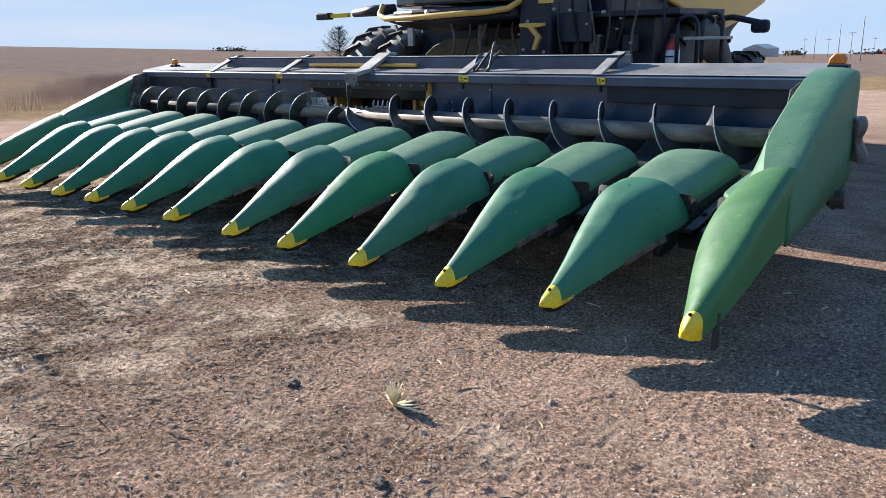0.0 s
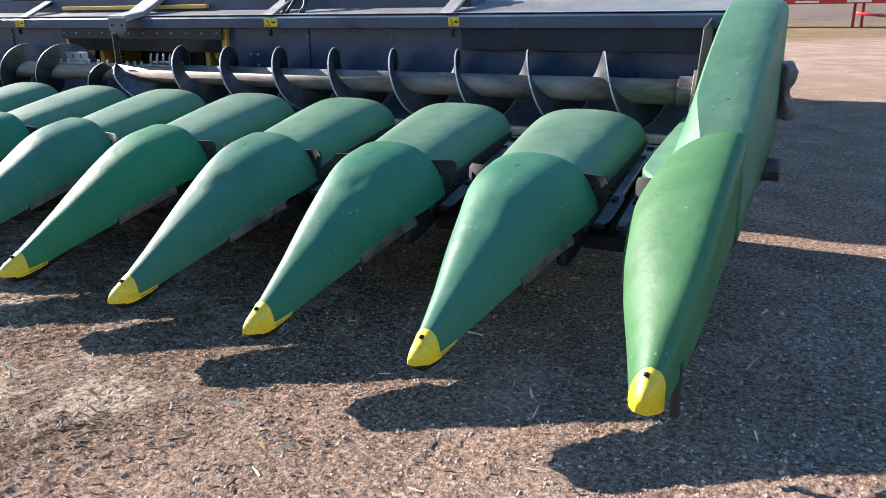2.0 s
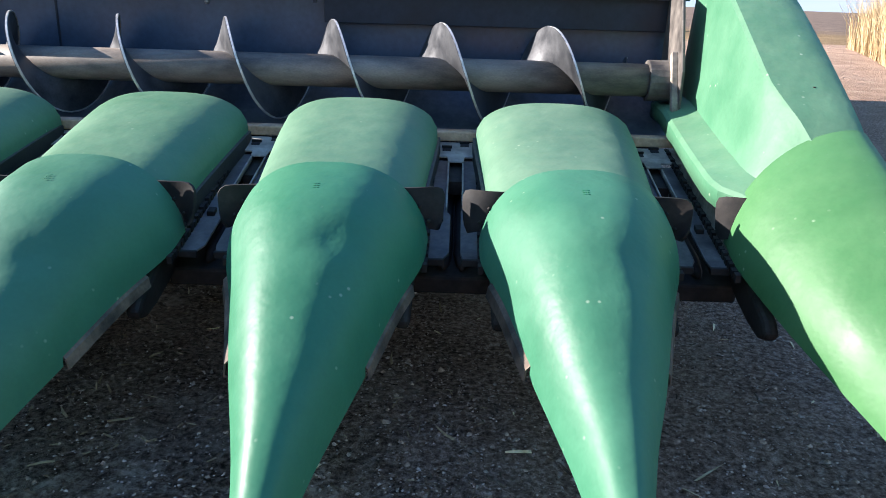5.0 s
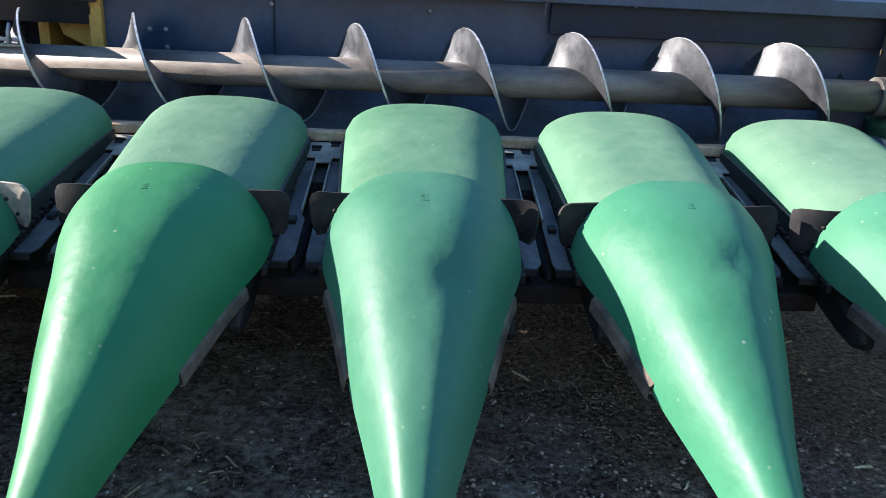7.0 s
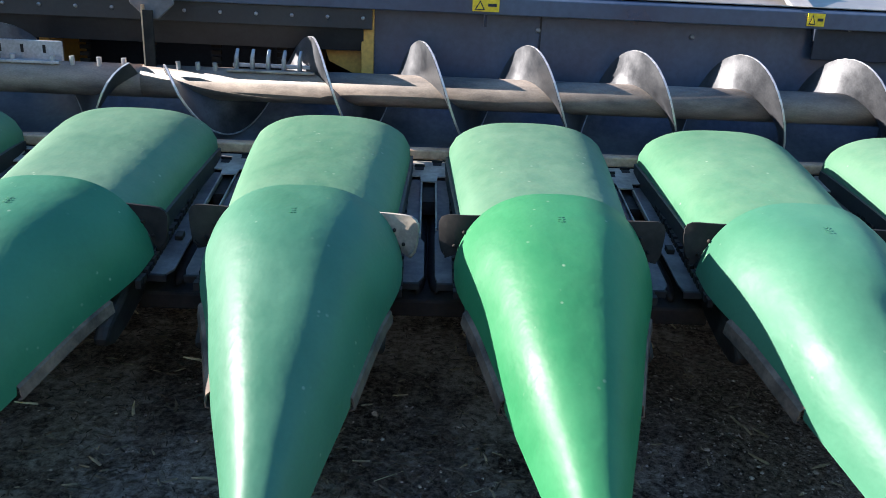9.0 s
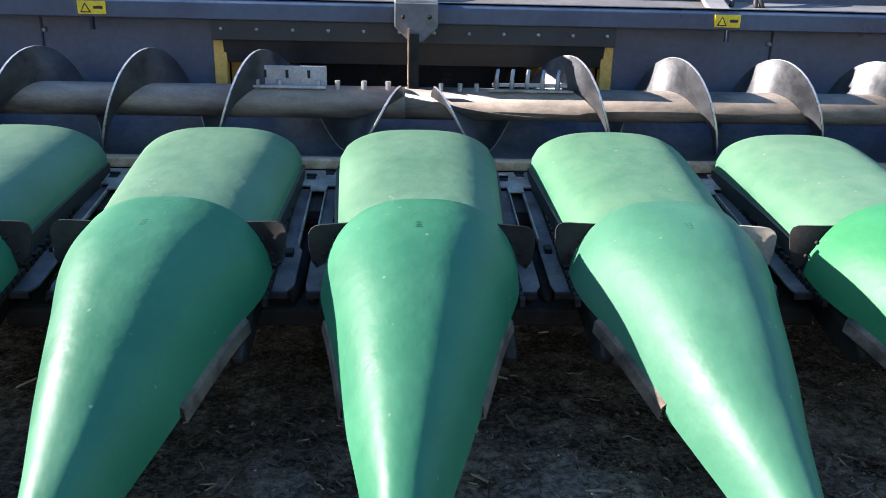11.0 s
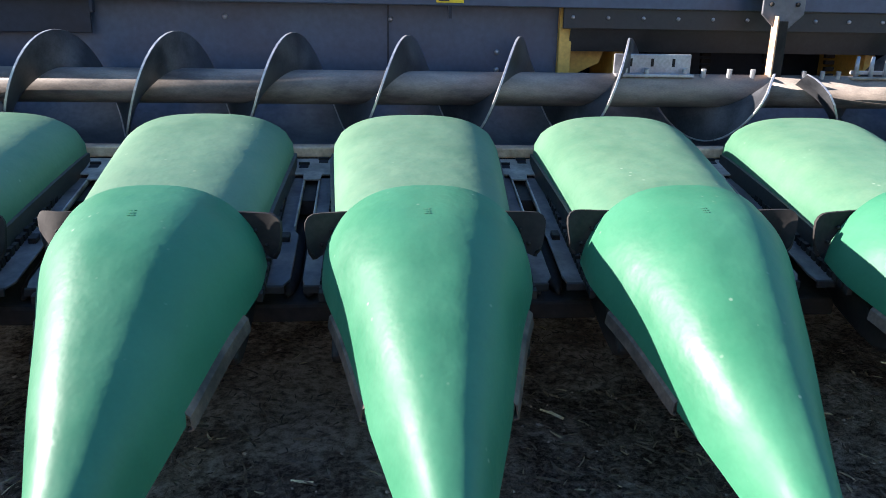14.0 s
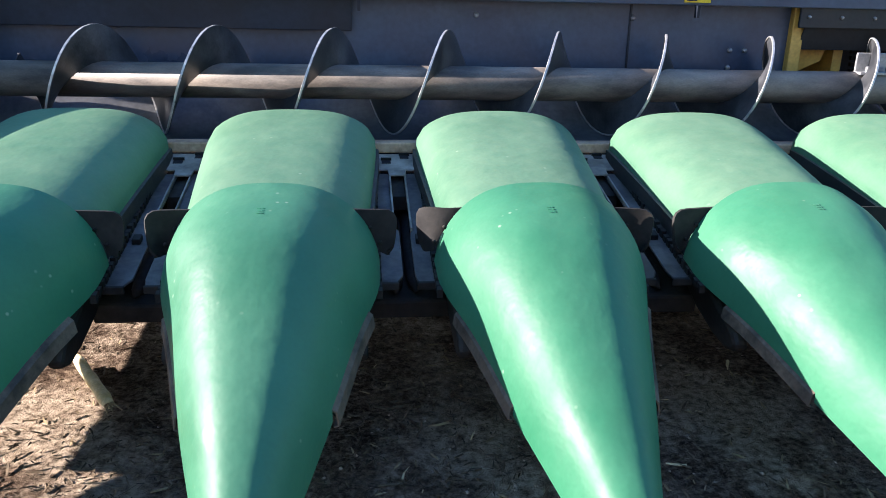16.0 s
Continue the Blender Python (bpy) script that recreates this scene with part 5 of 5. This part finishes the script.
scatter("stalk_litter", HUSK, "broken pale corn leaves and stalks", "crop litter", 150, 4, (-5.0, 5.0, -0.6, 2.2), (0.03, 0.10), "blade")


def build_cob():
    """A broken stalk lying in the sun between two snouts."""
    ob = thing("corn_stalk", "broken pale dry corn stalk lying on the dirt", "corn stalk")
    a, b = Vector((-3.83, 1.70, 0.03)), Vector((-3.62, 1.36, 0.028))
    pts = [a.lerp(b, t) for t in spread(0, 1, 9)]
    part("stem", rod(pts, [0.017, 0.020, 0.021, 0.019, 0.0225, 0.020, 0.021, 0.023, 0.018], 12), HUSK, ob)
    bm = bmesh.new()
    for j in range(7):
        d = Vector((0.06, -0.09, 0)).normalized() * random.Random(j).uniform(0.03, 0.07)
        off = Vector((0.006 * (j - 3), 0.005 * (j - 3), 0.004 * (j % 3)))
        rod([b + off * 0.5, b + off + d], [0.004, 0.0015], 5, bm)
    part("frayed_end", bm, STRAW, ob)


build_cob()


def build_clump():
    """The pale stub of a corn plant with its husks."""
    ob = thing("husk_clump", "pale dry corn husk clump on the dirt", "corn husk")
    rnd = random.Random(12)
    c = Vector((3.63, -0.93, 0.005))
    for i in range(26):
        a, ln = rnd.uniform(0, 6.28), rnd.uniform(0.06, 0.17)
        up = rnd.uniform(1.0, 2.6) if i < 20 else 0.12
        d = Vector((math.cos(a), math.sin(a), up * 1.5)).normalized()
        side = d.cross(Vector((0, 0, 1))).normalized()
        rows = []
        for t in spread(0, 1, 6):
            w = 0.009 * math.sin(math.pi * min(0.98, 0.25 + 0.75 * t)) + 0.001
            p = c + d * ln * t + Vector((0, 0, -0.05 * t * t * ln / 0.2))
            p.z = max(p.z, 0.012)
            rows.append([p - side * w, p + Vector((0, 0, 0.004)), p + side * w])
        part("husk_leaf", loft(rows), HUSK, ob, thick=0.0015)


build_clump()


def build_lump(x, y, r, seed):
    """A dark clod of damp soil and chaff."""
    ob = thing("dirt_lump", "dark damp clod of soil and chaff on the dirt", "clod", pose(0, 0, 0), "dark clods on the yard")
    bm = bmesh.new()
    bmesh.ops.create_icosphere(bm, subdivisions=3, radius=1.0)
    for v in bm.verts:
        k = 1 + 0.45 * noise.noise(v.co * 1.9 + Vector((seed, 0, 0))) + 0.25 * noise.noise(v.co * 5)
        v.co = Vector((x + v.co.x * r * k * 1.3, y + v.co.y * r * k, lie(x, y) + r * 0.25 + v.co.z * r * k * 0.5))
    part("clod", bm, DARK_SOIL, ob, smooth=False)


build_lump(3.056, -1.079, 0.032, 1.0)
build_lump(4.046, -1.442, 0.030, 5.0)


def build_weeds():
    rnd = random.Random(21)
    bm = bmesh.new()
    for i in range(30000):
        x = rnd.uniform(-36, -17)
        y = 7.2 - 0.62 * (x + 18) + rnd.gauss(0, 1.3)
        if rnd.random() > 0.35 + 0.65 * noise.noise((x * 0.4, y * 0.4, 0)):
            continue
        h, dx, dy = rnd.uniform(0.1, 0.55), rnd.gauss(0, 0.08), rnd.gauss(0, 0.08)
        w, g = rnd.uniform(0.003, 0.007), lie(x, y)
        a, b, t = bm.verts.new((x - w, y, g)), bm.verts.new((x + w, y, g)), bm.verts.new((x + dx, y + dy, g + h))
        bm.faces.new((a, b, t))
    tagged(part("dry_weeds", bm, WEED, None, "", False), "reddish dry weeds along the field edge", "weeds", kind="stuff")


build_weeds()


def build_grass_bank():
    """Tall dry grass and weeds on the far edge of the yard, beyond the header's end."""
    rnd = random.Random(33)
    verts, faces = [], []
    for _ in range(52000):
        y = 9.0 + 15.0 * rnd.random() ** 1.5
        x = 4.6 + (0.38 + 0.52 * rnd.random()) * (y + 1.2) + 1.2
        tall = min(1.0, max(0.12, (y - 10.0 + 1.5 * noise.noise((x * 0.5, y * 0.5, 2.0))) / 3.0))
        h, g = rnd.uniform(0.10, 1.05) * tall * (1 + 0.6 * min(1, max(0, (y - 13) / 6))) + 0.06, lie(x, y)
        w, a = rnd.uniform(0.004, 0.012), rnd.uniform(0, 6.28)
        dx, dy, b = rnd.gauss(0, 0.16) * h, rnd.gauss(0, 0.16) * h, len(verts)
        ux, uy = math.cos(a) * w, math.sin(a) * w
        verts += [(x - ux, y - uy, g - 0.01), (x + ux, y + uy, g - 0.01), (x + dx * 0.5 - ux * 0.8, y + dy * 0.5 - uy * 0.8, g + h * 0.6), (x + dx * 0.5 + ux * 0.8, y + dy * 0.5 + uy * 0.8, g + h * 0.6), (x + dx * 1.6, y + dy * 1.6, g + h)]
        faces += [(b, b + 1, b + 3, b + 2), (b + 2, b + 3, b + 4)]
    me = bpy.data.meshes.new("dry_grass")
    me.from_pydata(verts, [], faces)
    me.materials.append(DRY_GRASS)
    tagged(new("dry_grass", me), "tall tan dry grass on the yard's far edge", "grass", kind="stuff")


build_grass_bank()
